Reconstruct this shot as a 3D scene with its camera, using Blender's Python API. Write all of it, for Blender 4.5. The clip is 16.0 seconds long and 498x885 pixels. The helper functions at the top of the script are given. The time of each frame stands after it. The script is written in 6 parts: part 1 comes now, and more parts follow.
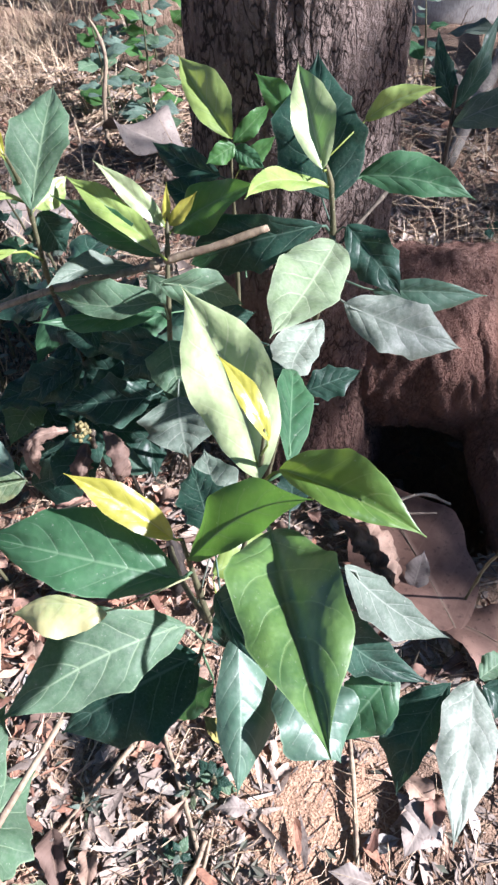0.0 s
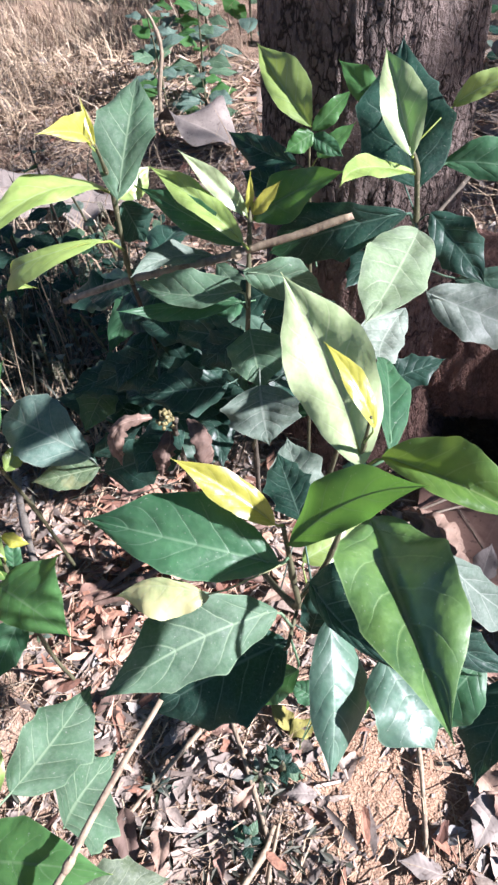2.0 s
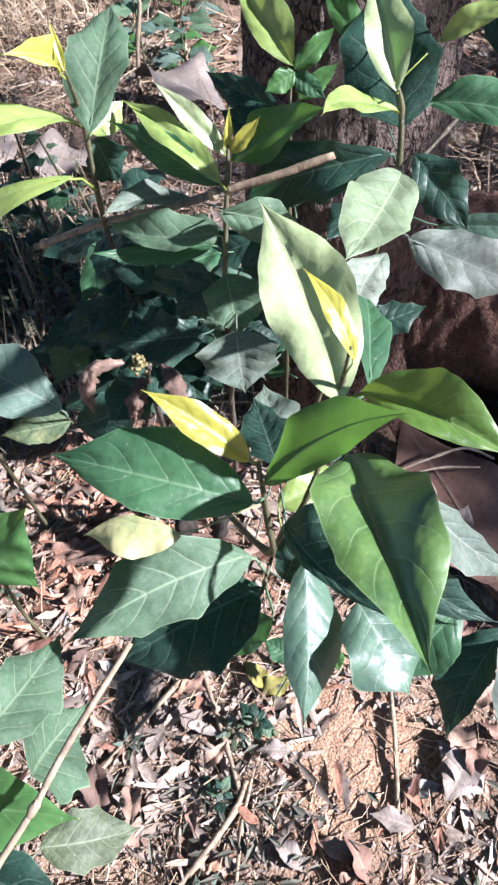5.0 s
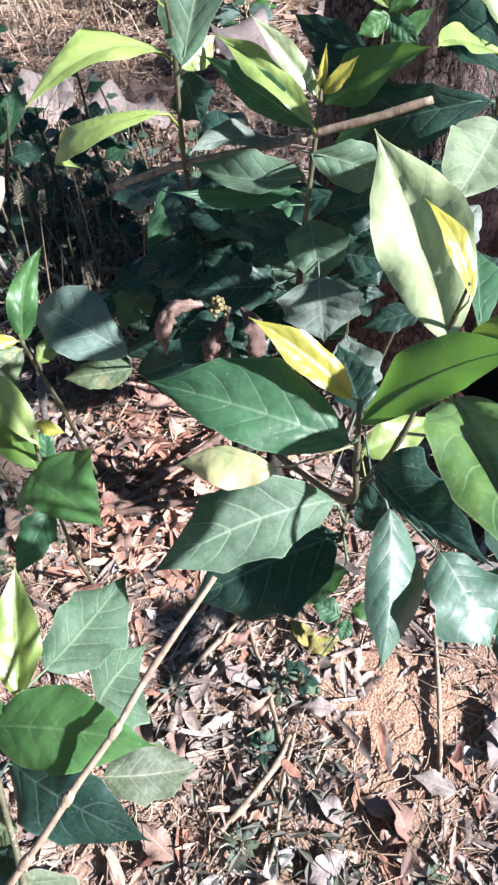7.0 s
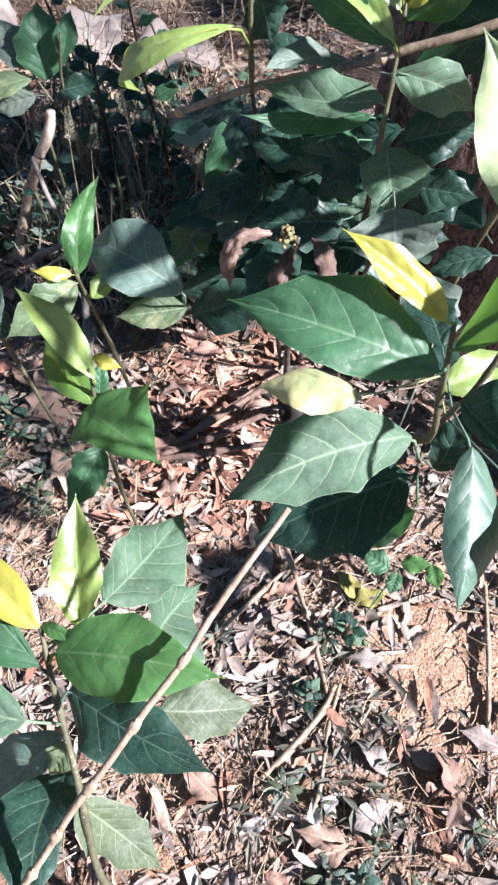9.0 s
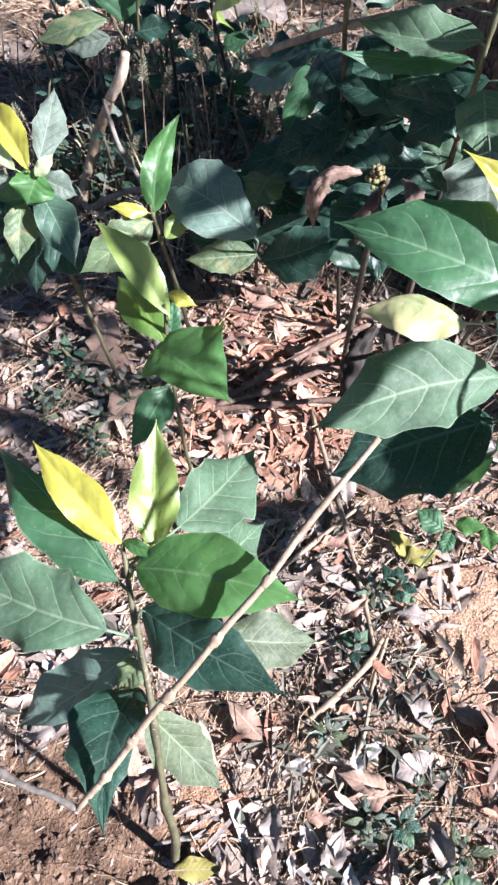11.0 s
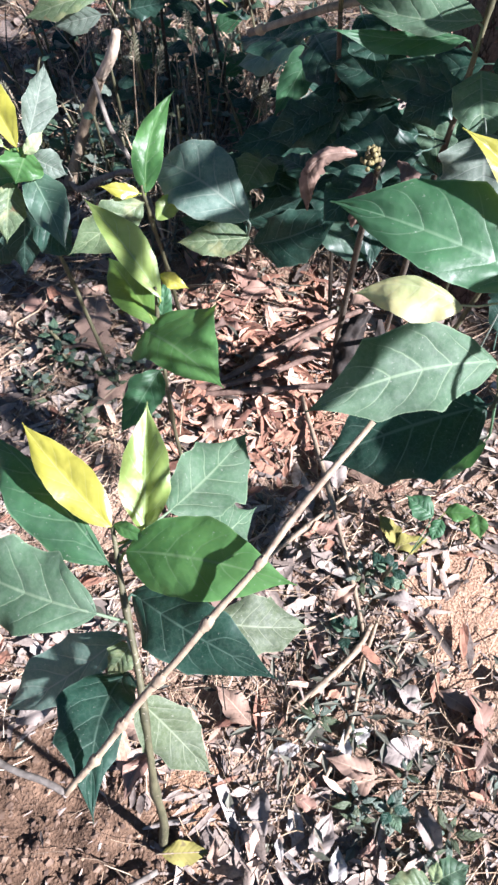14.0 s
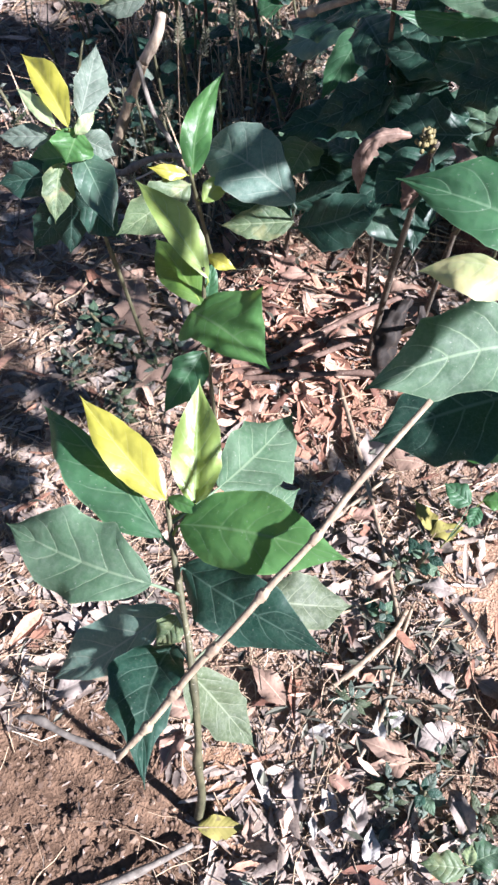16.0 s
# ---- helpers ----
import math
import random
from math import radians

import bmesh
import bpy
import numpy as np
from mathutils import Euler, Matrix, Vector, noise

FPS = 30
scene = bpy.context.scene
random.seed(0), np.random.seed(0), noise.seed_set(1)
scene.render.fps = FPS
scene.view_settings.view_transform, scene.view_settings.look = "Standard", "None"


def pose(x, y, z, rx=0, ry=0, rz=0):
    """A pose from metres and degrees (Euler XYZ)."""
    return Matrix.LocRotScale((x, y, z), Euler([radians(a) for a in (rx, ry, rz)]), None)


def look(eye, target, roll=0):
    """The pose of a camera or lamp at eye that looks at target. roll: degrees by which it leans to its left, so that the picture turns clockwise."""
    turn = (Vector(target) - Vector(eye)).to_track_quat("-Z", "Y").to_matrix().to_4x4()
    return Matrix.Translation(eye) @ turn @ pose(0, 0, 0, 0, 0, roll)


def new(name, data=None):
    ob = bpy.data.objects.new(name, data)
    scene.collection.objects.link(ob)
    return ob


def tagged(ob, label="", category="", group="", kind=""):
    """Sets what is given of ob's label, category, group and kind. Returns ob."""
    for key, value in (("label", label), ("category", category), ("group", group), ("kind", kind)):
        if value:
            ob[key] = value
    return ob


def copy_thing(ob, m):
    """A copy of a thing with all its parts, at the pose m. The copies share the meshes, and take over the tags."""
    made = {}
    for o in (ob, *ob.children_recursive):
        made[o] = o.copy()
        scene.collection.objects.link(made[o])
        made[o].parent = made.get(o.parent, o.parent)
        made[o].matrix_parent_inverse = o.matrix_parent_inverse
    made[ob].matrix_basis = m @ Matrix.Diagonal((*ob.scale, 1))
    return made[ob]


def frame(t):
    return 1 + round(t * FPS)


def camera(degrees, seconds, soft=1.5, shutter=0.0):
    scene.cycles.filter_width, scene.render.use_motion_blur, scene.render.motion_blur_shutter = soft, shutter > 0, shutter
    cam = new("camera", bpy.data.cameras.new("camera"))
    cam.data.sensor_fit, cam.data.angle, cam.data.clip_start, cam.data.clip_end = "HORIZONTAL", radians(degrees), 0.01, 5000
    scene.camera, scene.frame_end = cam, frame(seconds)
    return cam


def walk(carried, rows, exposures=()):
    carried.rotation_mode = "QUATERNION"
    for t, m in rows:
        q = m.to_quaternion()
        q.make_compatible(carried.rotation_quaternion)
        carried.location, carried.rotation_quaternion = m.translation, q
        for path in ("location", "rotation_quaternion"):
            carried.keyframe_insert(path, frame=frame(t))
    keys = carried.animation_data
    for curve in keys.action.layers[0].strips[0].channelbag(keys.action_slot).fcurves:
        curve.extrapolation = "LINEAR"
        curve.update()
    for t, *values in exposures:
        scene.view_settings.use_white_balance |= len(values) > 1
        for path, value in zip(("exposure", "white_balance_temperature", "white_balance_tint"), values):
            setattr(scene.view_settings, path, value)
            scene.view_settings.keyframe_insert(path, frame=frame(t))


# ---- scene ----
cam = camera(38.8, 16.0, 2.6)
PATH = [
    (0, (0.022, -0.001, 0.973), (-0.075, 1.406, -0.446), -0.6),
    (0.5, (0.018, -0.001, 0.97), (-0.078, 1.401, -0.453), -0.5),
    (1, (0.024, -0.002, 0.979), (-0.064, 1.414, -0.431), -0.6),
    (1.5, (0.016, 0.001, 0.985), (-0.132, 1.412, -0.424), -2.9),
    (2, (-0.019, -0.009, 0.974), (-0.224, 1.372, -0.459), -3.3),
    (2.5, (-0.024, -0.013, 0.966), (-0.203, 1.367, -0.47), -1.9),
    (3, (-0.021, -0.012, 0.955), (-0.183, 1.35, -0.501), -1.4),
    (3.5, (-0.016, -0.008, 0.943), (-0.146, 1.328, -0.54), -0.7),
    (3.7, (-0.015, -0.011, 0.944), (-0.145, 1.329, -0.536), -0.8),
    (5.8, (-0.025, -0.02, 0.94), (-0.182, 1.306, -0.549), -0.7),
    (6, (-0.031, -0.023, 0.936), (-0.197, 1.292, -0.561), -0.7),
    (6.5, (-0.047, -0.033, 0.93), (-0.23, 1.27, -0.577), -0.1),
    (7, (-0.064, -0.036, 0.92), (-0.258, 1.242, -0.607), 0.4),
    (7.5, (-0.074, -0.042, 0.908), (-0.271, 1.214, -0.637), 1.0),
    (8, (-0.071, -0.044, 0.907), (-0.283, 1.2, -0.645), 0.2),
    (8.5, (-0.079, -0.043, 0.897), (-0.308, 1.171, -0.676), 0.0),
    (9, (-0.096, -0.047, 0.887), (-0.35, 1.141, -0.702), -0.4),
    (9.5, (-0.1, -0.056, 0.885), (-0.39, 1.108, -0.716), -1.6),
    (10, (-0.107, -0.065, 0.878), (-0.408, 1.089, -0.728), -1.4),
    (10.2, (-0.113, -0.07, 0.876), (-0.425, 1.075, -0.734), -1.3),
    (12.3, (-0.138, -0.088, 0.864), (-0.428, 1.004, -0.786), 1.5),
    (12.5, (-0.134, -0.087, 0.867), (-0.422, 1.006, -0.783), 1.4),
    (13, (-0.128, -0.082, 0.859), (-0.401, 1.002, -0.799), 1.5),
    (13.5, (-0.133, -0.082, 0.856), (-0.406, 0.995, -0.807), 1.9),
    (14, (-0.133, -0.084, 0.863), (-0.409, 1.012, -0.787), 1.8),
    (14.5, (-0.151, -0.1, 0.852), (-0.454, 0.952, -0.822), 1.7),
    (15, (-0.159, -0.107, 0.851), (-0.485, 0.924, -0.832), 0.8),
    (15.5, (-0.156, -0.103, 0.854), (-0.486, 0.936, -0.823), 0.4),
    (16, (-0.153, -0.102, 0.861), (-0.477, 0.959, -0.803), 0.7),
]
walk(cam, [(t, look(eye, target, roll)) for t, eye, target, roll in PATH], [(0.0, 1.80, 5950, 18), (6.5, 1.77, 5950, 18), (10.0, 1.88, 5950, 18), (16.0, 1.86, 5950, 18)])

# ---- light ----
SUN_EL, SUN_AZ = radians(34), radians(-12)          # height, and turn from +x towards +y
to_sun = Vector((math.cos(SUN_EL) * math.cos(SUN_AZ), math.cos(SUN_EL) * math.sin(SUN_AZ), math.sin(SUN_EL)))
world = bpy.data.worlds.new("sky")
scene.world = world
world.use_nodes = True
wt = world.node_tree
sky = wt.nodes.new("ShaderNodeTexSky")
sky.sky_type, sky.sun_disc = "NISHITA", False
sky.air_density, sky.dust_density, sky.ozone_density = 1.0, 0.2, 5.0
sky.sun_elevation, sky.sun_rotation = SUN_EL, radians(90) - SUN_AZ
wt.links.new(sky.outputs["Color"], wt.nodes["Background"].inputs["Color"])
wt.nodes["Background"].inputs["Strength"].default_value = 0.027
lamp = bpy.data.lights.new("sun", "SUN")
lamp.energy, lamp.angle, lamp.color = 5.0, radians(1.5), (1.0, 0.965, 0.93)
sun = new("sun", lamp)
sun.matrix_world = look(to_sun * 20, (0, 0, 0))


# ---- materials ----
class Nodes:
    """A short hand for one material's nodes."""

    def __init__(self, name):
        self.mat = bpy.data.materials.new(name)
        self.mat.use_nodes = True
        self.t = self.mat.node_tree
        self.bsdf = self.t.nodes["Principled BSDF"]
        self.out = self.t.nodes["Material Output"]

    def put(self, socket, value):
        if isinstance(value, bpy.types.NodeSocket):
            self.t.links.new(value, socket)
        elif isinstance(value, tuple) and len(value) == 3 and socket.type == "RGBA":
            socket.default_value = (*value, 1)
        else:
            socket.default_value = value

    def node(self, kind, *values, **settings):
        n = self.t.nodes.new("ShaderNode" + kind)
        if "operation" in settings:
            n.operation = settings["operation"]
        if "data_type" in settings:
            n.data_type = settings["data_type"]
        if "feature" in settings:
            n.feature = settings["feature"]
        for i, v in enumerate(values):
            if v is not None:
                self.put(n.inputs[i], v)
        return n

    def math(self, op, *values):
        return self.node("Math", *values, operation=op).outputs[0]

    def ramp(self, fac, *stops):
        n = self.node("ValToRGB", fac)
        e = n.color_ramp.elements
        while len(e) < len(stops):
            e.new(0.5)
        for s, (p, c) in zip(e, stops):
            s.position, s.color = p, (*c, 1)
        return n.outputs[0]

    def mix(self, fac, a, b):
        n = self.node("Mix", data_type="RGBA")
        self.put(n.inputs["Factor"], fac)
        self.put(n.inputs[6], a)
        self.put(n.inputs[7], b)
        return n.outputs[2]

    def span(self, v, a, b, c=0.0, d=1.0):
        return self.node("MapRange", v, a, b, c, d).outputs[0]

    def noise(self, where, scale, detail=4.0, rough=0.55):
        n = self.node("TexNoise")
        self.put(n.inputs["Vector"], where)
        n.inputs["Scale"].default_value, n.inputs["Detail"].default_value, n.inputs["Roughness"].default_value = scale, detail, rough
        return n.outputs["Fac"]

    def place(self, stretch=(1, 1, 1)):
        co = self.node("TexCoord").outputs["Object"]
        return self.node("Mapping", co, None, None, stretch).outputs[0]

    def bump(self, height, strength, distance):
        n = self.node("Bump", strength, distance)
        self.put(n.inputs["Height"], height)
        self.t.links.new(n.outputs[0], self.bsdf.inputs["Normal"])

    def surface(self, colour, rough, spec=0.5):
        self.put(self.bsdf.inputs["Base Color"], colour)
        self.put(self.bsdf.inputs["Roughness"], rough)
        self.put(self.bsdf.inputs["Specular IOR Level"], spec)


def leaf_material(name, dark, light, vein, glow, rough=0.35, dust=0.0, through_light=0.35, blotch=0.0, net=0.0, gloss=0.45, quilt=0.34):
    m = Nodes(name)
    uv = m.node("SeparateXYZ", m.node("UVMap").outputs[0])
    u, v = uv.outputs[0], uv.outputs[1]
    side = m.math("MULTIPLY", m.math("ABSOLUTE", m.math("SUBTRACT", v, 0.5)), 2.0)
    rnd = m.node("ObjectInfo").outputs["Random"]
    co = m.place()
    wob = m.math("MULTIPLY", m.math("SUBTRACT", m.noise(co, 45.0, 2), 0.5), 0.28)
    row = m.math("ADD", m.math("SUBTRACT", m.math("MULTIPLY", u, 6.0), m.math("MULTIPLY", m.math("POWER", side, 1.15), 1.45)), wob)
    gap = m.math("ABSOLUTE", m.math("SUBTRACT", m.math("FRACT", row), 0.5))
    ribs = m.math("MULTIPLY", m.math("SMOOTH_MIN", m.span(m.math("DIVIDE", gap, m.span(side, 0.0, 0.9, 1.3, 0.6)), 0.0, 0.055, 1, 0), 1.0, 0.05), m.span(side, 0.6, 0.98, 1, 0))
    mid = m.span(m.math("DIVIDE", side, m.span(u, 0.0, 1.0, 1.25, 0.7)), 0.012, 0.05, 1, 0)
    cell = m.node("TexVoronoi", m.node("VectorMath", co, m.node("VectorMath", m.node("TexNoise", m.place((60, 60, 60))).outputs["Color"], (0.006, 0.006, 0.006), operation="MULTIPLY").outputs[0], operation="ADD").outputs[0], feature="DISTANCE_TO_EDGE")
    cell.inputs["Scale"].default_value = 190.0
    netting = m.math("MULTIPLY", m.span(cell.outputs["Distance"], 0.0, 0.12, 1, 0), net)
    lines = m.math("MAXIMUM", m.math("MAXIMUM", m.math("MULTIPLY", ribs, 0.6 + 0.3 * (net > 0)), m.math("MULTIPLY", mid, 0.9)), netting)
    cloud = m.noise(co, 22.0, 3)
    tone = m.math("ADD", m.math("MULTIPLY", m.span(cloud, 0.36, 0.64), 0.6), m.math("ADD", m.math("MULTIPLY", rnd, 0.25), m.math("MULTIPLY", m.span(gap, 0.05, 0.4), 0.2)))
    tone = m.math("ADD", tone, m.math("MULTIPLY", m.math("SUBTRACT", m.noise(co, 130.0, 4, 0.65), 0.5), 0.9))
    col = m.mix(tone, tuple(0.80 * c for c in dark), tuple(1.16 * c for c in light))
    if blotch:
        spot = m.span(m.noise(co, 38.0, 3), 0.58 - 0.14 * blotch, 0.70 - 0.14 * blotch)
        col = m.mix(m.math("MULTIPLY", spot, blotch), col, (0.46, 0.43, 0.20))
        hole = m.span(m.noise(co, 60.0, 2), 0.66, 0.72)
        col = m.mix(hole, col, (0.16, 0.1, 0.05))
    col = m.mix(m.math("MULTIPLY", lines, 0.85), col, vein)
    col = m.mix(m.math("MULTIPLY", m.span(side, 0.955, 0.985), 0.55), col, vein)
    # specks and grey dust that settled on the blade
    speck = m.span(m.noise(co, 420.0, 2), 0.68, 0.74)
    col = m.mix(m.math("MULTIPLY", speck, 0.25 + 0.5 * dust), col, (0.5, 0.5, 0.44))
    film = m.math("MULTIPLY", m.math("ADD", m.math("MULTIPLY", m.span(m.noise(co, 26.0, 5, 0.65), 0.22, 0.74), 0.7), m.math("MULTIPLY", m.span(m.noise(co, 240.0, 3, 0.6), 0.5, 0.62), 0.3)), dust)
    col = m.mix(film, col, (0.37, 0.40, 0.35))
    m.surface(col, m.math("ADD", m.math("MULTIPLY", film, 0.25), m.span(m.noise(co, 90.0, 3), 0.3, 0.7, rough - 0.06, rough + 0.1)), gloss)
    high = m.math("ADD", m.math("MULTIPLY", m.math("MULTIPLY", m.math("POWER", m.span(gap, 0.0, 0.4), 0.5), m.span(side, 0.5, 1.0, 1, 0)), quilt), m.math("ADD", m.math("MULTIPLY", m.noise(co, 60.0, 2), 0.9), m.math("MULTIPLY", m.noise(co, 260.0, 3), 0.12)))
    m.bump(high, 0.65, 0.0026)
    thin = m.node("BsdfTranslucent", m.mix(lines, glow, vein))
    blend = m.node("MixShader", through_light)
    m.t.links.new(m.bsdf.outputs[0], blend.inputs[1])
    m.t.links.new(thin.outputs[0], blend.inputs[2])
    m.t.links.new(blend.outputs[0], m.out.inputs["Surface"])
    return m.mat


# dark green leaf, its colour lowered further to stand in for deep shade
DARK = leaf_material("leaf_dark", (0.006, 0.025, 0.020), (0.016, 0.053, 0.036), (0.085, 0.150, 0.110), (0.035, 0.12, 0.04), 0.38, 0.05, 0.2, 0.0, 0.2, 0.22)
MID = leaf_material("leaf_mid", (0.019, 0.074, 0.036), (0.040, 0.122, 0.053), (0.13, 0.24, 0.13), (0.09, 0.27, 0.06), 0.42, 0.08, 0.26, gloss=0.28)
GLOSSY = leaf_material("leaf_glossy", (0.040, 0.108, 0.026), (0.092, 0.178, 0.040), (0.17, 0.27, 0.10), (0.13, 0.28, 0.04), 0.38, 0.05, 0.07, gloss=1.0)
TENDER = leaf_material("leaf_tender", (0.058, 0.150, 0.026), (0.130, 0.235, 0.044), (0.24, 0.34, 0.10), (0.24, 0.38, 0.045), 0.40, 0.04, 0.34, gloss=0.6, quilt=0.08)
FRESH = leaf_material("leaf_fresh", (0.030, 0.108, 0.030), (0.068, 0.172, 0.050), (0.14, 0.25, 0.10), (0.17, 0.38, 0.05), 0.38, 0.05, 0.30, gloss=0.25, quilt=0.12)
LIGHT = leaf_material("leaf_light", (0.31, 0.41, 0.18), (0.43, 0.51, 0.28), (0.49, 0.55, 0.34), (0.13, 0.36, 0.03), 0.46, 0.02, 0.30, gloss=1.0, quilt=0.08)
LIME = leaf_material("leaf_lime", (0.175, 0.280, 0.060), (0.285, 0.385, 0.110), (0.36, 0.46, 0.21), (0.34, 0.46, 0.06), 0.38, 0.03, 0.36, gloss=1.0, quilt=0.08)
PALE = leaf_material("leaf_pale", (0.095, 0.155, 0.078), (0.175, 0.245, 0.130), (0.33, 0.40, 0.25), (0.17, 0.29, 0.09), 0.40, 0.35, 0.25, 0.0, 0.3)
SHEEN = leaf_material("leaf_sheen", (0.026, 0.074, 0.047), (0.052, 0.120, 0.076), (0.16, 0.25, 0.17), (0.08, 0.21, 0.06), 0.45, 0.12, 0.14, gloss=0.65, quilt=0.2)
YELLOW = leaf_material("leaf_young", (0.31, 0.31, 0.035), (0.43, 0.41, 0.075), (0.52, 0.50, 0.16), (0.58, 0.54, 0.07), 0.36, 0.0, 0.38, gloss=0.7, quilt=0.08)
VEINED = leaf_material("leaf_veined", (0.033, 0.090, 0.047), (0.060, 0.128, 0.068), (0.20, 0.29, 0.17), (0.12, 0.25, 0.08), 0.54, 0.22, 0.26, 0.0, 0.14, 0.24)
DUSTY = leaf_material("leaf_dusty", (0.050, 0.090, 0.067), (0.088, 0.130, 0.098), (0.24, 0.28, 0.23), (0.11, 0.20, 0.085), 0.50, 0.36, 0.22, 0.0, 0.2, 0.22)
SPECKLED = leaf_material("leaf_speckled", (0.030, 0.056, 0.022), (0.062, 0.090, 0.038), (0.22, 0.26, 0.16), (0.15, 0.22, 0.07), 0.52, 0.26, 0.24, 0.0, 0.3, 0.25)
CHALKY = leaf_material("leaf_chalky", (0.060, 0.105, 0.075), (0.130, 0.175, 0.135), (0.30, 0.34, 0.28), (0.12, 0.21, 0.09), 0.46, 0.85, 0.22, 0.0, 0.3, 0.6)
BLUISH = leaf_material("leaf_bluish", (0.055, 0.122, 0.096), (0.105, 0.188, 0.148), (0.24, 0.30, 0.24), (0.10, 0.20, 0.09), 0.50, 0.30, 0.22, 0.0, 0.2, 0.3)
BLOTCH = leaf_material("leaf_blotched", (0.040, 0.088, 0.040), (0.090, 0.145, 0.065), (0.30, 0.36, 0.2), (0.26, 0.33, 0.1), 0.45, 0.16, 0.3, 0.45, 0.3, 0.25)
CREAMY = leaf_material("leaf_creamy", (0.22, 0.28, 0.10), (0.37, 0.41, 0.19), (0.36, 0.38, 0.2), (0.32, 0.36, 0.1), 0.42, 0.15, 0.3, 1.0, 0.2, quilt=0.08)


def stem_material(name, dark, light, rough=0.65):
    m = Nodes(name)
    co = m.place()
    n = m.math("ADD", m.math("MULTIPLY", m.noise(m.place((1, 1, 0.3)), 160.0, 4), 0.6), m.math("MULTIPLY", m.noise(co, 30.0, 3), 0.4))
    col = m.mix(m.span(n, 0.35, 0.65), dark, light)
    pale = m.span(m.noise(co, 300.0, 2), 0.64, 0.72)
    m.surface(m.mix(m.math("MULTIPLY", pale, 0.5), col, (0.42, 0.36, 0.28)), rough, 0.35)
    m.bump(n, 0.7, 0.002)
    return m.mat


STEM = stem_material("stem_bark", (0.050, 0.050, 0.026), (0.125, 0.118, 0.066))
GREEN_STEM = stem_material("green_stem", (0.13, 0.19, 0.04), (0.26, 0.30, 0.07), 0.45)
TWIG = stem_material("twig_bark", (0.17, 0.12, 0.085), (0.36, 0.29, 0.20))
GREY_WOOD = stem_material("grey_wood", (0.105, 0.090, 0.076), (0.25, 0.222, 0.190), 0.8)
DARK_WOOD = stem_material("dark_wood", (0.034, 0.028, 0.021), (0.092, 0.075, 0.056), 0.8)
BROWN_WOOD = stem_material("brown_wood", (0.085, 0.052, 0.040), (0.20, 0.13, 0.10), 0.8)


def bark_material(name, deep, low, high, scale=1.0, cracked=1.0):
    m = Nodes(name)
    co = m.place()
    long = m.place((1, 1, 0.42))
    warp = m.node("VectorMath", long, m.node("VectorMath", m.node("TexNoise", co).outputs["Color"], (0.05, 0.05, 0.05), operation="MULTIPLY").outputs[0], operation="ADD").outputs[0]
    ridge = m.math("ABSOLUTE", m.math("SUBTRACT", m.noise(warp, 30.0 * scale, 2, 0.4), 0.5))
    crack = m.math("MULTIPLY", m.span(ridge, 0.003, 0.022, 1, 0), m.span(m.noise(co, 11.0, 4), 0.47, 0.62))
    ridge = m.math("ABSOLUTE", m.math("SUBTRACT", m.noise(warp, 85.0 * scale, 2, 0.4), 0.5))
    crack = m.math("MAXIMUM", crack, m.math("MULTIPLY", m.math("MULTIPLY", m.span(ridge, 0.0, 0.03, 1, 0), m.span(m.noise(co, 17.0, 4), 0.52, 0.64)), 0.4))
    plate = m.node("TexVoronoi", m.node("VectorMath", m.place((1, 1, 0.5)), m.node("VectorMath", m.node("TexNoise", m.place((30, 30, 12))).outputs["Color"], (0.012, 0.012, 0.012), operation="MULTIPLY").outputs[0], operation="ADD").outputs[0], feature="DISTANCE_TO_EDGE")
    plate.inputs["Scale"].default_value = 66.0 * scale
    split = m.math("MULTIPLY", m.span(plate.outputs["Distance"], 0.02, 0.11, 0.95, 0), m.span(m.noise(m.place((1, 1, 0.4)), 30.0, 3), 0.42, 0.56))
    crack = m.math("MAXIMUM", crack, split)
    crack = m.math("MULTIPLY", crack, cracked)
    grain = m.noise(long, 130.0 * scale, 6, 0.7)
    cloud = m.noise(co, 9.0, 4)
    col = m.mix(m.span(m.math("ADD", m.math("MULTIPLY", grain, 0.6), m.math("MULTIPLY", cloud, 0.4)), 0.36, 0.64), low, high)
    fleck = m.span(m.noise(co, 220.0, 3), 0.62, 0.70)
    col = m.mix(m.math("MULTIPLY", fleck, 0.45), col, (0.36, 0.33, 0.30))
    col = m.mix(m.math("MULTIPLY", crack, 0.7), col, deep)
    up = m.node("SeparateXYZ", co).outputs[2]
    splash = m.math("MULTIPLY", m.span(m.math("ADD", up, m.math("MULTIPLY", cloud, 0.3)), 0.42, 0.62, 1, 0), 0.8)
    col = m.mix(splash, col, m.mix(grain, (0.15, 0.07, 0.052), (0.30, 0.165, 0.125)))
    col = m.mix(m.math("MULTIPLY", crack, 0.7), col, deep)
    m.surface(col, 0.86, 0.25)
    pits = m.noise(co, 95.0, 4, 0.6)
    m.bump(m.math("SUBTRACT", m.math("ADD", m.math("ADD", m.math("MULTIPLY", grain, 0.6), m.math("MULTIPLY", pits, 1.1)), m.math("MULTIPLY", cloud, 0.5)), crack), 1.0, 0.015)
    return m.mat


BARK = bark_material("tree_bark", (0.028, 0.021, 0.019), (0.150, 0.110, 0.096), (0.285, 0.225, 0.198), 1.25, 0.95)
ROOT_BARK = bark_material("root_bark", (0.050, 0.024, 0.019), (0.17, 0.093, 0.074), (0.33, 0.20, 0.158), 1.9, 0.6)


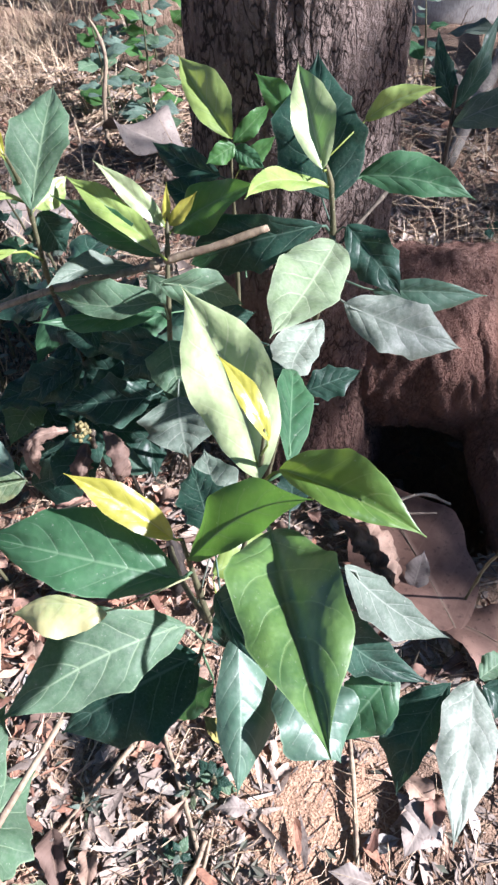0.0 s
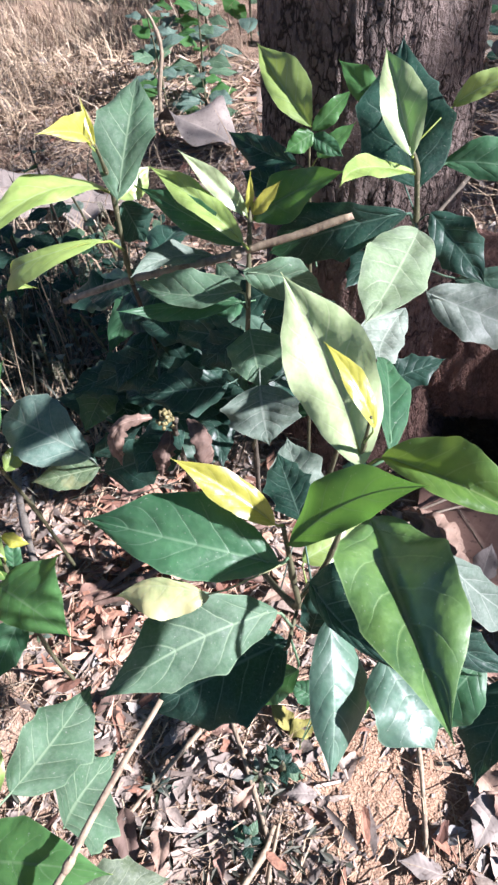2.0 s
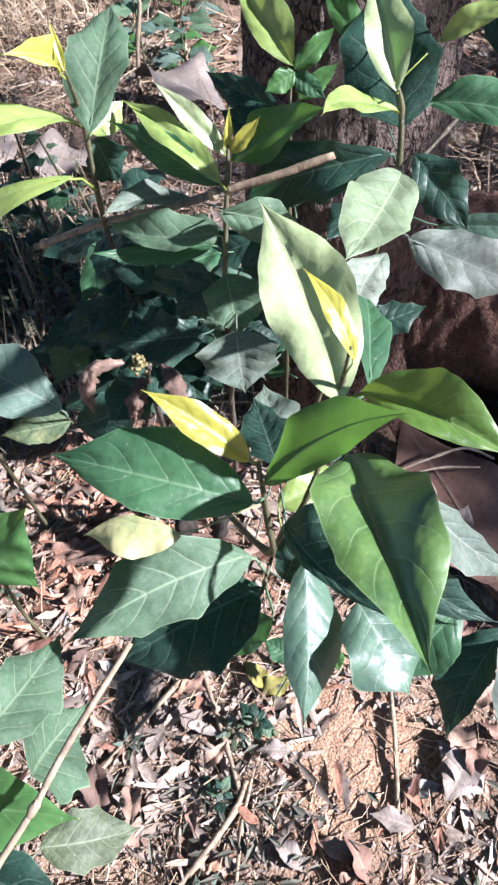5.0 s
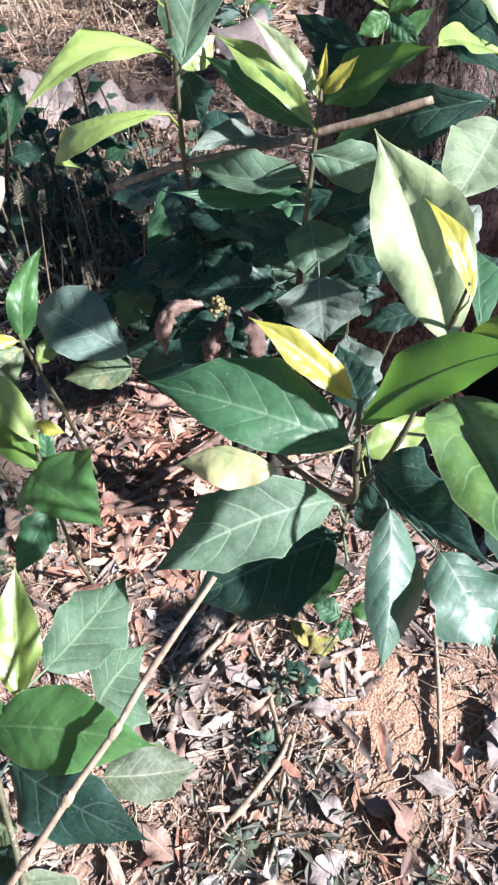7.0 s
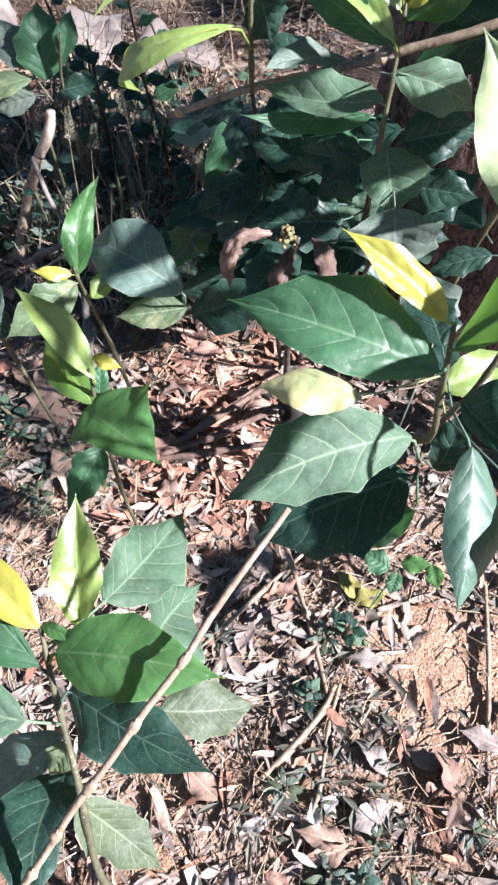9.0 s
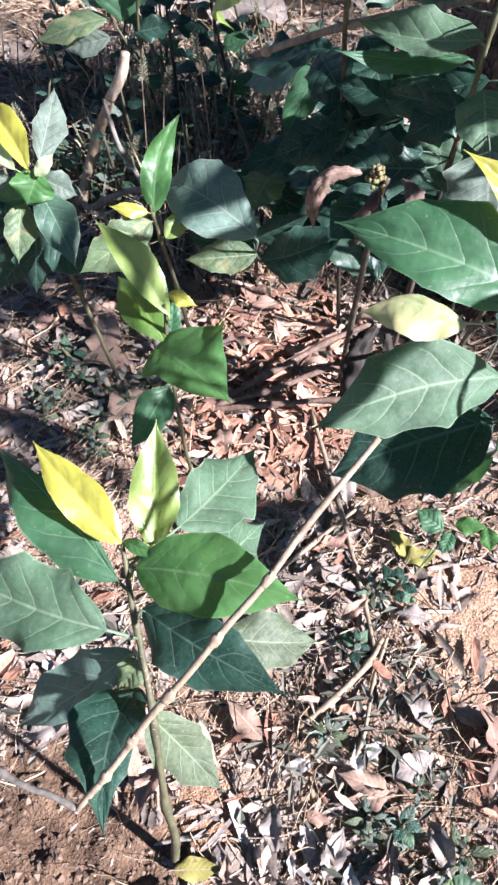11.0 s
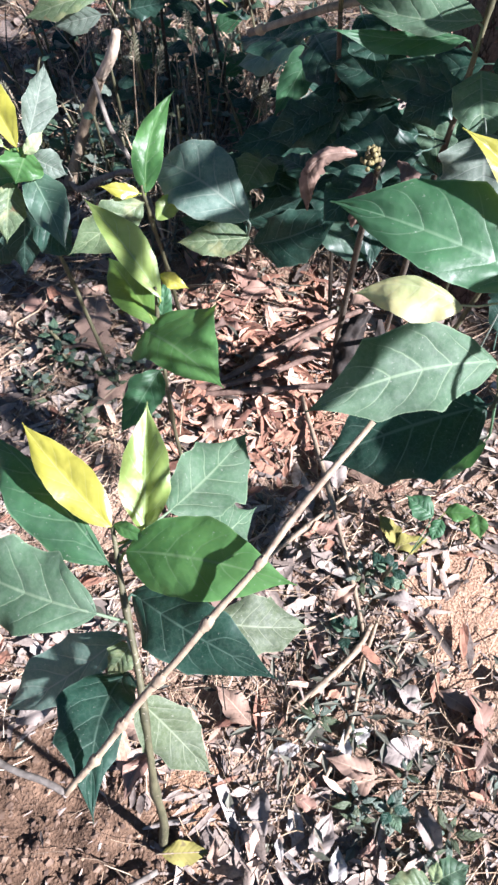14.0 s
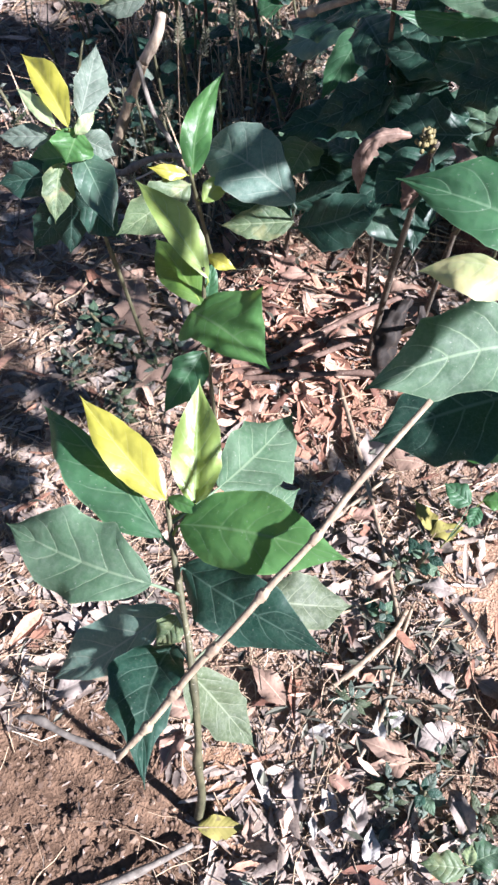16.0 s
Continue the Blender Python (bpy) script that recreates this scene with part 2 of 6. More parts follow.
def soil_material():
    m = Nodes("soil")
    co = m.place()
    big, small, fine = m.noise(co, 5.0, 5), m.noise(co, 60.0, 5, 0.65), m.noise(co, 320.0, 3)
    col = m.ramp(m.math("ADD", m.math("MULTIPLY", big, 0.5), m.math("MULTIPLY", small, 0.5)),
                 (0.30, (0.125, 0.082, 0.061)), (0.45, (0.225, 0.148, 0.104)), (0.56, (0.32, 0.218, 0.154)), (0.72, (0.435, 0.32, 0.236)))
    col = m.mix(m.math("MULTIPLY", m.span(fine, 0.58, 0.70), 0.5), col, (0.55, 0.46, 0.38))
    col = m.mix(m.math("MULTIPLY", m.span(fine, 0.42, 0.34), 0.5), col, (0.07, 0.045, 0.035))
    for spot, wide, dark_sand, pale_sand in (((0.065, 0.32, 0.0), 0.13, (0.30, 0.17, 0.105), (0.52, 0.35, 0.24)), ((-0.20, 0.0, 0.0), 0.07, (0.26, 0.14, 0.08), (0.46, 0.29, 0.18)), ((-0.28, 0.64, 0.0), 0.16, (0.22, 0.095, 0.055), (0.44, 0.23, 0.14))):
        away = m.node("VectorMath", m.place((1, 1, 0)), spot, operation="DISTANCE").outputs["Value"]
        sand = m.span(m.math("ADD", away, m.math("MULTIPLY", m.math("SUBTRACT", small, 0.5), 0.1)), wide * 0.6, wide, 0.8, 0)
        col = m.mix(sand, col, m.mix(m.span(fine, 0.38, 0.62), dark_sand, pale_sand))
    far = m.node("VectorMath", m.place((1, 1.3, 0)), (-0.37, -0.10, 0.0), operation="DISTANCE").outputs["Value"]
    wet = m.span(m.math("ADD", far, m.math("MULTIPLY", m.math("SUBTRACT", small, 0.5), 0.14)), 0.14, 0.20, 0.9, 0)
    col = m.mix(wet, col, m.mix(m.span(small, 0.36, 0.64), (0.072, 0.043, 0.027), (0.198, 0.123, 0.079)))
    m.surface(col, 0.92, 0.2)
    m.bump(m.math("ADD", m.math("MULTIPLY", small, 0.7), m.math("MULTIPLY", fine, 0.3)), 1.0, 0.011)
    return m.mat


SOIL = soil_material()


def scraps_material(name, *stops, rough=0.8):
    """Colours that change from scrap to scrap."""
    m = Nodes(name)
    rnd = m.node("NewGeometry").outputs["Random Per Island"]
    co = m.place()
    col = m.ramp(rnd, *stops)
    col = m.mix(m.math("MULTIPLY", m.span(m.noise(co, 190.0, 4), 0.4, 0.65), 0.45), col, (0.09, 0.06, 0.05))
    m.surface(col, rough, 0.3)
    m.bump(m.noise(co, 420.0, 3), 0.6, 0.001)
    return m.mat


LITTER = scraps_material("leaf_scraps", (0.0, (0.13, 0.108, 0.093)), (0.20, (0.225, 0.186, 0.160)), (0.45, (0.325, 0.268, 0.230)), (0.68, (0.385, 0.302, 0.246)),
                         (0.90, (0.45, 0.365, 0.30)), (0.985, (0.55, 0.50, 0.45)))
STRAW = scraps_material("straw", (0.0, (0.20, 0.14, 0.095)), (0.4, (0.38, 0.28, 0.19)), (0.8, (0.50, 0.38, 0.25)), (1.0, (0.62, 0.52, 0.40)))
CLODS = scraps_material("clods", (0.0, (0.15, 0.09, 0.06)), (0.5, (0.34, 0.215, 0.14)), (0.85, (0.48, 0.345, 0.24)), (1.0, (0.62, 0.52, 0.45)))
GREY_HERB = scraps_material("withered_herb", (0.0, (0.03, 0.034, 0.026)), (0.5, (0.075, 0.085, 0.062)), (0.9, (0.15, 0.155, 0.12)), (1.0, (0.26, 0.25, 0.2)), rough=0.65)
HERB = scraps_material("herb", (0.0, (0.018, 0.035, 0.02)), (0.5, (0.04, 0.075, 0.04)), (0.9, (0.09, 0.12, 0.07)), (1.0, (0.22, 0.2, 0.11)), rough=0.55)


def dry_material(name, dark, light, vein):
    m = Nodes(name)
    uv = m.node("SeparateXYZ", m.node("UVMap").outputs[0])
    side = m.math("MULTIPLY", m.math("ABSOLUTE", m.math("SUBTRACT", uv.outputs[1], 0.5)), 2.0)
    gap = m.math("ABSOLUTE", m.math("SUBTRACT", m.math("FRACT", m.math("SUBTRACT", m.math("MULTIPLY", uv.outputs[0], 9.0), m.math("MULTIPLY", side, 1.8))), 0.5))
    lines = m.math("MAXIMUM", m.math("MULTIPLY", m.span(gap, 0.0, 0.07, 1, 0), 0.25), m.span(side, 0.02, 0.07, 1, 0))
    co = m.place()
    rnd = m.node("ObjectInfo").outputs["Random"]
    tone = m.math("ADD", m.math("MULTIPLY", m.span(m.noise(co, 26.0, 5, 0.65), 0.3, 0.7), 0.65), m.math("MULTIPLY", rnd, 0.35))
    col = m.mix(m.math("MULTIPLY", lines, 0.5), m.mix(tone, dark, light), vein)
    col = m.mix(m.math("MULTIPLY", m.span(m.noise(co, 120.0, 3), 0.60, 0.70), 0.6), col, (0.07, 0.045, 0.035))
    m.surface(col, 0.75, 0.3)
    m.bump(m.math("ADD", m.math("MULTIPLY", m.span(gap, 0.0, 0.3), 0.3), m.noise(co, 150.0, 4)), 0.4, 0.0012)
    return m.mat


DRY = dry_material("dry_leaf", (0.13, 0.080, 0.057), (0.355, 0.245, 0.186), (0.5, 0.38, 0.28))
DRY_PALE = dry_material("dry_leaf_pale", (0.165, 0.135, 0.118), (0.345, 0.297, 0.265), (0.41, 0.36, 0.31))
DRY_BROWN = dry_material("dry_leaf_brown", (0.055, 0.036, 0.028), (0.155, 0.100, 0.080), (0.24, 0.17, 0.13))
DRY_RED = dry_material("dry_leaf_red", (0.155, 0.085, 0.063), (0.33, 0.205, 0.158), (0.42, 0.29, 0.22))
WITHERED = dry_material("withered_leaf", (0.085, 0.055, 0.043), (0.30, 0.205, 0.160), (0.42, 0.32, 0.26))
DRY_YELLOW = dry_material("dry_leaf_yellow", (0.17, 0.16, 0.04), (0.27, 0.235, 0.07), (0.32, 0.28, 0.12))
PAPER = dry_material("bleached_leaf", (0.26, 0.245, 0.23), (0.45, 0.435, 0.41), (0.62, 0.60, 0.58))


# ---- builders ----
def mesh_part(name, verts, faces, material, parent=None, uvs=None, smooth=True, label=""):
    me = bpy.data.meshes.new(name)
    me.from_pydata(verts, [], faces)
    if uvs is not None:
        layer = me.uv_layers.new(name="UVMap")
        idx = np.empty(len(me.loops), dtype=np.int32)
        me.loops.foreach_get("vertex_index", idx)
        layer.data.foreach_set("uv", np.asarray(uvs, dtype=np.float32)[idx].ravel())
    if smooth:
        me.shade_smooth()
    me.materials.append(material)
    ob = new(name, me)
    if parent:
        ob.parent = parent
    if label:
        ob["label"] = label
    return ob


def thing(name, label, category, group=""):
    return tagged(new(name), label, category, group)


def spline(points, n):
    """n + 1 places and radii along a smooth line through points (x, y, z, r)."""
    p = np.array(points, float)
    p = np.vstack([2 * p[0] - p[1], p, 2 * p[-1] - p[-2]])
    out = []
    k = len(p) - 3
    for t in np.linspace(0, k, n + 1):
        i = min(int(t), k - 1)
        f = t - i
        a, b, c, d = p[i:i + 4]
        out.append(0.5 * (2 * b + (c - a) * f + (2 * a - 5 * b + 4 * c - d) * f * f + (3 * b - a - 3 * c + d) * f ** 3))
    return out


def tube(name, points, material, parent=None, n=14, around=8, knots=(), rough=0.0, label=""):
    rows = spline(points, n)
    verts, faces = [], []
    for i, row in enumerate(rows):
        here = Vector(row[:3])
        ahead = Vector(rows[min(i + 1, n)][:3]) - Vector(rows[max(i - 1, 0)][:3])
        q = ahead.to_track_quat("Z", "Y")
        r = max(row[3], 0.0003)
        for k in knots:
            r *= 1 + 0.45 * math.exp(-((i / n - k) * n / 0.8) ** 2)
        for j in range(around):
            w = 2 * math.pi * j / around
            d = q @ Vector((math.cos(w), math.sin(w), 0))
            rr = r * (1 + rough * noise.noise((here + d * r) * (0.6 / r)))
            verts.append(here + d * rr)
        if i:
            for j in range(around):
                a, b = (i - 1) * around + j, (i - 1) * around + (j + 1) % around
                faces.append((a, b, b + around, a + around))
    faces.append(tuple(range(around))[::-1])
    faces.append(tuple(n * around + j for j in range(around)))
    return mesh_part(name, verts, faces, material, parent, label=label)


def blade(base, tip, normal, width, fold, arch, seed, nu=44, nv=10, wave=1.0, ragged=0.0, lobe=0.0, form=None, horns=()):
    """The places, faces, uvs and midrib of one pointed leaf. form: its sideways bow, the inequality of its halves and where it is widest; horns: corners of the rim, each by its side, place, height and breadth."""
    rng = random.Random(seed)
    base, tip = Vector(base), Vector(tip)
    a = tip - base
    length = a.length
    a.normalize()
    n = Vector(normal)
    n = (n - a * n.dot(a)).normalized()
    s = a.cross(n)
    ph, ph2, tw = rng.uniform(0, 6.3), rng.uniform(0, 6.3), rng.uniform(-0.12, 0.12)
    amp, peak = rng.uniform(0.07, 0.17) * wave, rng.uniform(0.34, 0.44)
    hook, pucker = rng.uniform(-0.02, 0.10), rng.uniform(0.012, 0.035) * min(wave, 1.5)
    quilt = rng.uniform(0.008, 0.030) * (nu > 30)
    teeth = [rng.uniform(0, 1), rng.uniform(0, 1)]
    bow, skew, wild = tw * 0.06, 0.0, 1.0
    if form:
        bow, skew, peak = form
        tw, hook, wild, lobe = tw * 0.4, 0.0, 0.6, lobe * 0.8
    cf, sf = math.cos(radians(fold)), math.sin(radians(fold))
    verts, uvs, faces, ribs = [], [], [], []
    for i in range(nu + 1):
        u = i / nu
        if u < peak:
            w = math.sin(math.pi / 2 * u / peak) ** 0.7
        else:
            k = (u - peak) / (1 - peak)
            w = (1 - k ** 2.2) * (1 - 0.85 * k ** 3)
        w = max(w, 0.012) * width / 2
        q = 4 * u * (1 - u)
        mid = base + a * (u * length) + n * (arch * length * q) + s * (bow * length * q) - n * (hook * length * (u ** 3) * (1 - u) * 4)
        ribs.append(mid)
        for j in range(nv + 1):
            v = 2 * j / nv - 1
            e = abs(v)
            tooth = 1.4 * (1 - abs(math.sin(math.pi * (3.6 * u + teeth[v > 0])))) ** 1.3 - 0.4
            edge = 0.07 * math.sin(9 * u + ph2 + 2.3 * v) + 0.035 * math.sin(21 * u + ph + 3 * v) + 0.02 * math.sin(47 * u + ph2)
            half = w * (1 + skew * ((v > 0) - (v < 0))) * (1 + lobe * tooth * e * min(1, 5 * u, 5 * (1 - u)) + wild * edge + ragged * (rng.random() - 0.5) * (e > 0.9))
            for side, at, high, broad in horns:
                half += (side * v > 0) * e * w * high * max(0, 1 - abs(u - at) / broad)
            lift = e * half * sf + half * amp * (e ** 2) * math.sin(11 * u + ph + (1.7 if v > 0 else 0)) * 1.6 - 0.18 * half * e ** 3 + tw * v * half
            lift += half * quilt * abs(math.sin(math.pi * (6 * u - 1.45 * e ** 1.15 - 0.5))) * min(1, 2.5 * e) * (1.15 - e) * 1.6 + half * pucker * noise.noise((7 * u + ph * 9, 2.5 * v, ph2)) * 3 * e
            verts.append(mid + s * (v * half * cf) + n * lift)
            uvs.append((u, 0.5 + v / 2))
            if i and j:
                q0 = i * (nv + 1) + j
                faces.append((q0 - nv - 2, q0 - nv - 1, q0, q0 - 1))
    return verts, faces, uvs, ribs, n


leaf_count = 0
LOBES = {"leaf_dusty": 0.13, "leaf_veined": 0.12, "leaf_speckled": 0.14, "leaf_chalky": 0.14, "leaf_bluish": 0.08, "leaf_dark": 0.15, "leaf_blotched": 0.10, "leaf_mid": 0.06, "leaf_glossy": 0.04}


def leaf(plant, base, tip, normal, width, fold, arch, material, stalk=None, form=None, horns=()):
    """One leaf of a plant, with its midrib and stalk as a raised cord on the back."""
    global leaf_count
    leaf_count += 1
    verts, faces, uvs, ribs, n = blade(base, tip, normal, width, fold, arch, leaf_count, lobe=LOBES.get(material.name, 0.0), form=form, horns=horns)
    ob = mesh_part("leaf", verts, faces, material, plant, uvs)
    length = (Vector(tip) - Vector(base)).length
    r = 0.006 * length + 0.0003
    line = [(*(p - n * r * 1.1), r * (1.05 - 0.95 * i / 44)) for i, p in enumerate(ribs) if i % 6 == 0 or i == 44]
    if stalk:
        line = [(*stalk, r * 1.3)] + line
    cord = tube("midrib", line, GREEN_STEM if material in (LIGHT, LIME, YELLOW, FRESH, TENDER) else material, ob, n=12, around=5)
    layer = cord.data.uv_layers.new(name="UVMap")
    layer.data.foreach_set("uv", np.full(2 * len(cord.data.loops), 0.5, dtype=np.float32))
    return ob


# ---- the ground ----
def pit(x, y):
    """How far a place lies from the middle of the hollow under the root; 1 is its rim."""
    return math.hypot((x - 0.30) / 0.15, (y - 0.94) / 0.25)


def damp(x, y):
    """The patch of darker broken soil round the low shrub."""
    return math.exp(-(((x + 0.37) / 0.165) ** 2 + ((y + 0.08) / 0.125) ** 2) ** 2)


def bumps(x, y):
    """The ground's height at a place."""
    h = 0.035 * noise.noise((x * 1.1, y * 1.1, 0.3)) + 0.012 * noise.noise((x * 6, y * 6, 1.7))
    h *= min(1, max(0, (math.hypot(x, y - 0.2) - 0.1) / 0.8)) * 0.8 + 0.2
    d = pit(x, y)
    h -= 0.45 * max(0, 1 - d ** 4) if d < 1 else 0
    return h


def crumbs(x, y):
    return damp(x, y) * (0.009 * noise.noise((x * 38, y * 38, 3.3)) + 0.006 * noise.noise((x * 85, y * 85, 7.7))) + 0.005 * noise.noise((x * 19, y * 19, 4.1)) + 0.0026 * noise.noise((x * 47, y * 47, 9.2)) + 0.0012 * noise.noise((x * 120, y * 120, 2.2))


def spaced(lo, hi, step, far):
    c = list(np.arange(lo, hi + step / 2, step))
    g, a = step, []
    while c[0] - g > -far:
        g *= 1.45
        c.insert(0, c[0] - g)
    g = step
    while c[-1] + g < far:
        g *= 1.45
        c.append(c[-1] + g)
    return c


def build_ground():
    xs, ys = spaced(-1.25, 0.62, 0.0095, 60.0), spaced(-0.3, 1.75, 0.0105, 60.0)
    verts = []
    for y in ys:
        for x in xs:
            verts.append((x, y, bumps(x, y) + (crumbs(x, y) if -1.4 < x < 0.8 and y < 2 else 0)))
    k = len(xs)
    faces = [(j * k + i, j * k + i + 1, (j + 1) * k + i + 1, (j + 1) * k + i) for j in range(len(ys) - 1) for i in range(k - 1)]
    return tagged(mesh_part("ground", verts, faces, SOIL), "dry reddish-brown sandy soil with crumbs", "ground", kind="structure")


build_ground()


# ---- the tree ----
def trunk_mesh(name, cx, cy, r0, top, parent, material, lean=(0, 0), flare=0.0, rows=150, around=190, z0=-0.05):
    verts, faces = [], []
    for i in range(rows + 1):
        z = z0 + (top - z0) * (i / rows) ** 1.5
        x0, y0 = cx + lean[0] * z, cy + lean[1] * z
        for j in range(around):
            w = 2 * math.pi * j / around
            c, s = math.cos(w), math.sin(w)
            r = r0 * (1 - 0.05 * z)
            spread = flare * math.exp(-max(z, 0) / 0.16) * (0.5 + 0.5 * math.cos(w + 0.3))
            r += spread
            r *= 1 + 0.05 * noise.noise((c * 1.3, s * 1.3, z * 0.8)) + 0.03 * noise.noise((c * 3, s * 3, z * 2))
            ridge = abs(noise.noise((c * 9 + 0.5 * noise.noise((c * 4, s * 4, z * 9)), s * 9, z * 8.0)))
            r += 0.0045 * min(1, ridge * 3.5) + 0.0025 * noise.noise((c * 30, s * 30, z * 26))
            verts.append((x0 + r * c, y0 + r * s, z))
        if i:
            for j in range(around):
                a, b = (i - 1) * around + j, (i - 1) * around + (j + 1) % around
                faces.append((a, b, b + around, a + around))
    faces.append(tuple(rows * around + j for j in range(around)))
    return mesh_part(name, verts, faces, material, parent)


tree = thing("tree", "thick grey-brown tree trunk with fissured bark above an undercut root", "tree")
trunk_mesh("trunk", 0.035, 1.03, 0.148, 3.2, tree, BARK, lean=(-0.02, 0.0), flare=0.03)


def big_root(name, points, n, around, swell):
    rows = spline(points, n)
    verts, faces = [], []
    for i, row in enumerate(rows):
        here = Vector(row[:3])
        ahead = Vector(rows[min(i + 1, n)][:3]) - Vector(rows[max(i - 1, 0)][:3])
        q = ahead.to_track_quat("Z", "Y")
        for j in range(around):
            w = 2 * math.pi * j / around
            d = q @ Vector((math.cos(w), math.sin(w), 0))
            p = here + d * row[3]
            r = row[3] + swell * noise.noise(p * 5) + 0.5 * swell * noise.noise(p * 13) + 0.008 * min(1, 3 * abs(noise.noise((p.x * 42, p.y * 24, p.z * 15)))) + 0.005 * noise.noise(p * 34) + 0.003 * noise.noise(p * 90)
            verts.append(here + d * r)
        if i:
            for j in range(around):
                a, b = (i - 1) * around + j, (i - 1) * around + (j + 1) % around
                faces.append((a, b, b + around, a + around))
    faces.append(tuple(range(around))[::-1])
    faces.append(tuple(n * around + j for j in range(around)))
    return mesh_part(name, verts, faces, ROOT_BARK, tree, label="reddish-brown root with rough bark")


big_root("root", [(-0.02, 1.10, 0.12, 0.17), (0.12, 1.10, 0.155, 0.170), (0.25, 1.09, 0.172, 0.165), (0.38, 1.09, 0.165, 0.175), (0.54, 1.07, 0.12, 0.20), (0.8, 1.05, 0.0, 0.15)], 150, 130, 0.022)
big_root("root", [(0.40, 1.08, 0.17, 0.12), (0.435, 0.95, 0.09, 0.09), (0.435, 0.80, 0.03, 0.07), (0.445, 0.66, -0.02, 0.05), (0.46, 0.55, -0.06, 0.03)], 70, 60, 0.012)


def shading_leaves(name, centres, seed, size, owner):
    """Unseen clumps of pointed leaves on one bough, added to block light, with openings between."""
    rng = random.Random(seed)
    verts, faces = [], []
    for cx, cy, cz, spread, count in centres:
        for _ in range(count):
            p = Vector((rng.gauss(cx, spread), rng.gauss(cy, spread), rng.gauss(cz, spread * 0.5)))
            d = Vector((rng.gauss(0, 1), rng.gauss(0, 1), rng.gauss(-0.3, 0.6))).normalized() * size * rng.uniform(0.7, 1.3)
            if any((p + d * 0.5 - g).cross(to_sun).length < r for g, r in sun_gaps):
                continue
            s = d.cross(Vector((rng.gauss(0, 0.4), rng.gauss(0, 0.4), 1))).normalized() * size * 0.22
            k = len(verts)
            verts += [p, p + d * 0.4 + s, p + d, p + d * 0.4 - s]
            faces += [(k, k + 1, k + 2, k + 3)]
    return mesh_part(name, verts, faces, HERB, owner, smooth=False, label="unseen leaf clumps added to block sun and sky light")


# openings left in the added leaves so that sun reaches chosen shoots and ground
sun_gaps = [(Vector(g), r) for *g, r in ((-0.08, 0.82, 0.69, 0.11), (-0.14, 0.65, 0.65, 0.12), (0.035, 0.69, 0.72, 0.12), (-0.02, 0.35, 0.65, 0.2), (-0.39, 0.42, 0.37, 0.09), (-0.42, 0.58, 0.39, 0.09),
                                     (-0.57, 0.52, 0.43, 0.10), (-0.24, 0.64, 0.70, 0.12), (-0.17, 0.61, 0.56, 0.11), (-0.30, 0.20, 0.40, 0.20), (-0.64, 0.94, 0.27, 0.07), (-0.22, 0.17, 0.48, 0.2),
                                     (0.04, 0.55, 0.62, 0.13), (0.15, 0.68, 0.63, 0.11), (-0.28, 0.64, 0.03, 0.13), (0.0, 0.2, 0.1, 0.3), (-0.55, 2.75, 0.2, 0.25), (0.17, 0.70, 0.09, 0.06), (0.30, 0.95, 0.25, 0.06), (-0.92, 1.80, 0.05, 0.13), (-1.22, 1.80, 0.05, 0.15), (-0.30, 0.78, 0.02, 0.12),
                                     (-0.50, 1.05, 0.15, 0.05), (-0.62, 1.2, 0.2, 0.06), (-0.42, 0.92, 0.1, 0.05), (-0.34, 0.60, 0.36, 0.07), (0.06, 0.92, 0.75, 0.06))]
rng = random.Random(5)
# out-of-view clumps placed sunward of chosen spots, added only to shade them
shade_boughs = [[], [], []]
for k in range(46):
    t = rng.uniform(3.6, 4.8)
    gx, gy = rng.uniform(-1.2, 1.3), 0.98 + 3.4 * rng.random() ** 1.15
    p = Vector((gx, gy, 0.2)) + to_sun * t
    shade_boughs[k % 3].append((p.x, p.y, p.z, rng.uniform(0.13, 0.22), 75))
for gx, gy, s in ((0.30, 0.92, 0.08), (0.40, 0.86, 0.08), (0.52, 0.96, 0.09), (0.42, 0.74, 0.07), (0.24, 0.80, 0.06)):
    p = Vector((gx, gy, 0.02)) + to_sun * 4.0
    shade_boughs[2].append((p.x, p.y, p.z, s, 15))
for gx, gy, s, n in ((-0.64, 0.64, 0.09, 24), (-0.70, 0.50, 0.09, 24), (-0.60, 0.78, 0.08, 20), (-0.30, 1.02, 0.09, 37), (-0.15, 0.97, 0.08, 31), (-0.45, 1.08, 0.10, 37), (-0.55, 0.36, 0.06, 18), (-0.75, 0.86, 0.10, 30), (-0.92, 0.98, 0.10, 30), (-0.55, 0.92, 0.09, 27), (-0.72, 1.32, 0.10, 30), (-0.95, 1.32, 0.10, 30), (-0.5, 1.3, 0.10, 30), (0.27, 0.70, 0.06, 25), (0.34, 0.66, 0.06, 22), (0.36, 0.78, 0.06, 25), (0.30, 0.62, 0.06, 22), (0.40, 0.58, 0.05, 15), (-0.60, 0.55, 0.08, 20), (-0.66, 0.70, 0.09, 14), (-0.80, 0.62, 0.09, 20), (-0.48, 0.46, 0.06, 34), (-0.52, 0.62, 0.07, 34), (-0.58, 0.50, 0.07, 34), (-0.22, 0.85, 0.07, 25), (-0.05, 0.86, 0.06, 19)):
    p = Vector((gx, gy, 0.1)) + to_sun * 4.0
    shade_boughs[0].append((p.x, p.y, p.z, s, n))
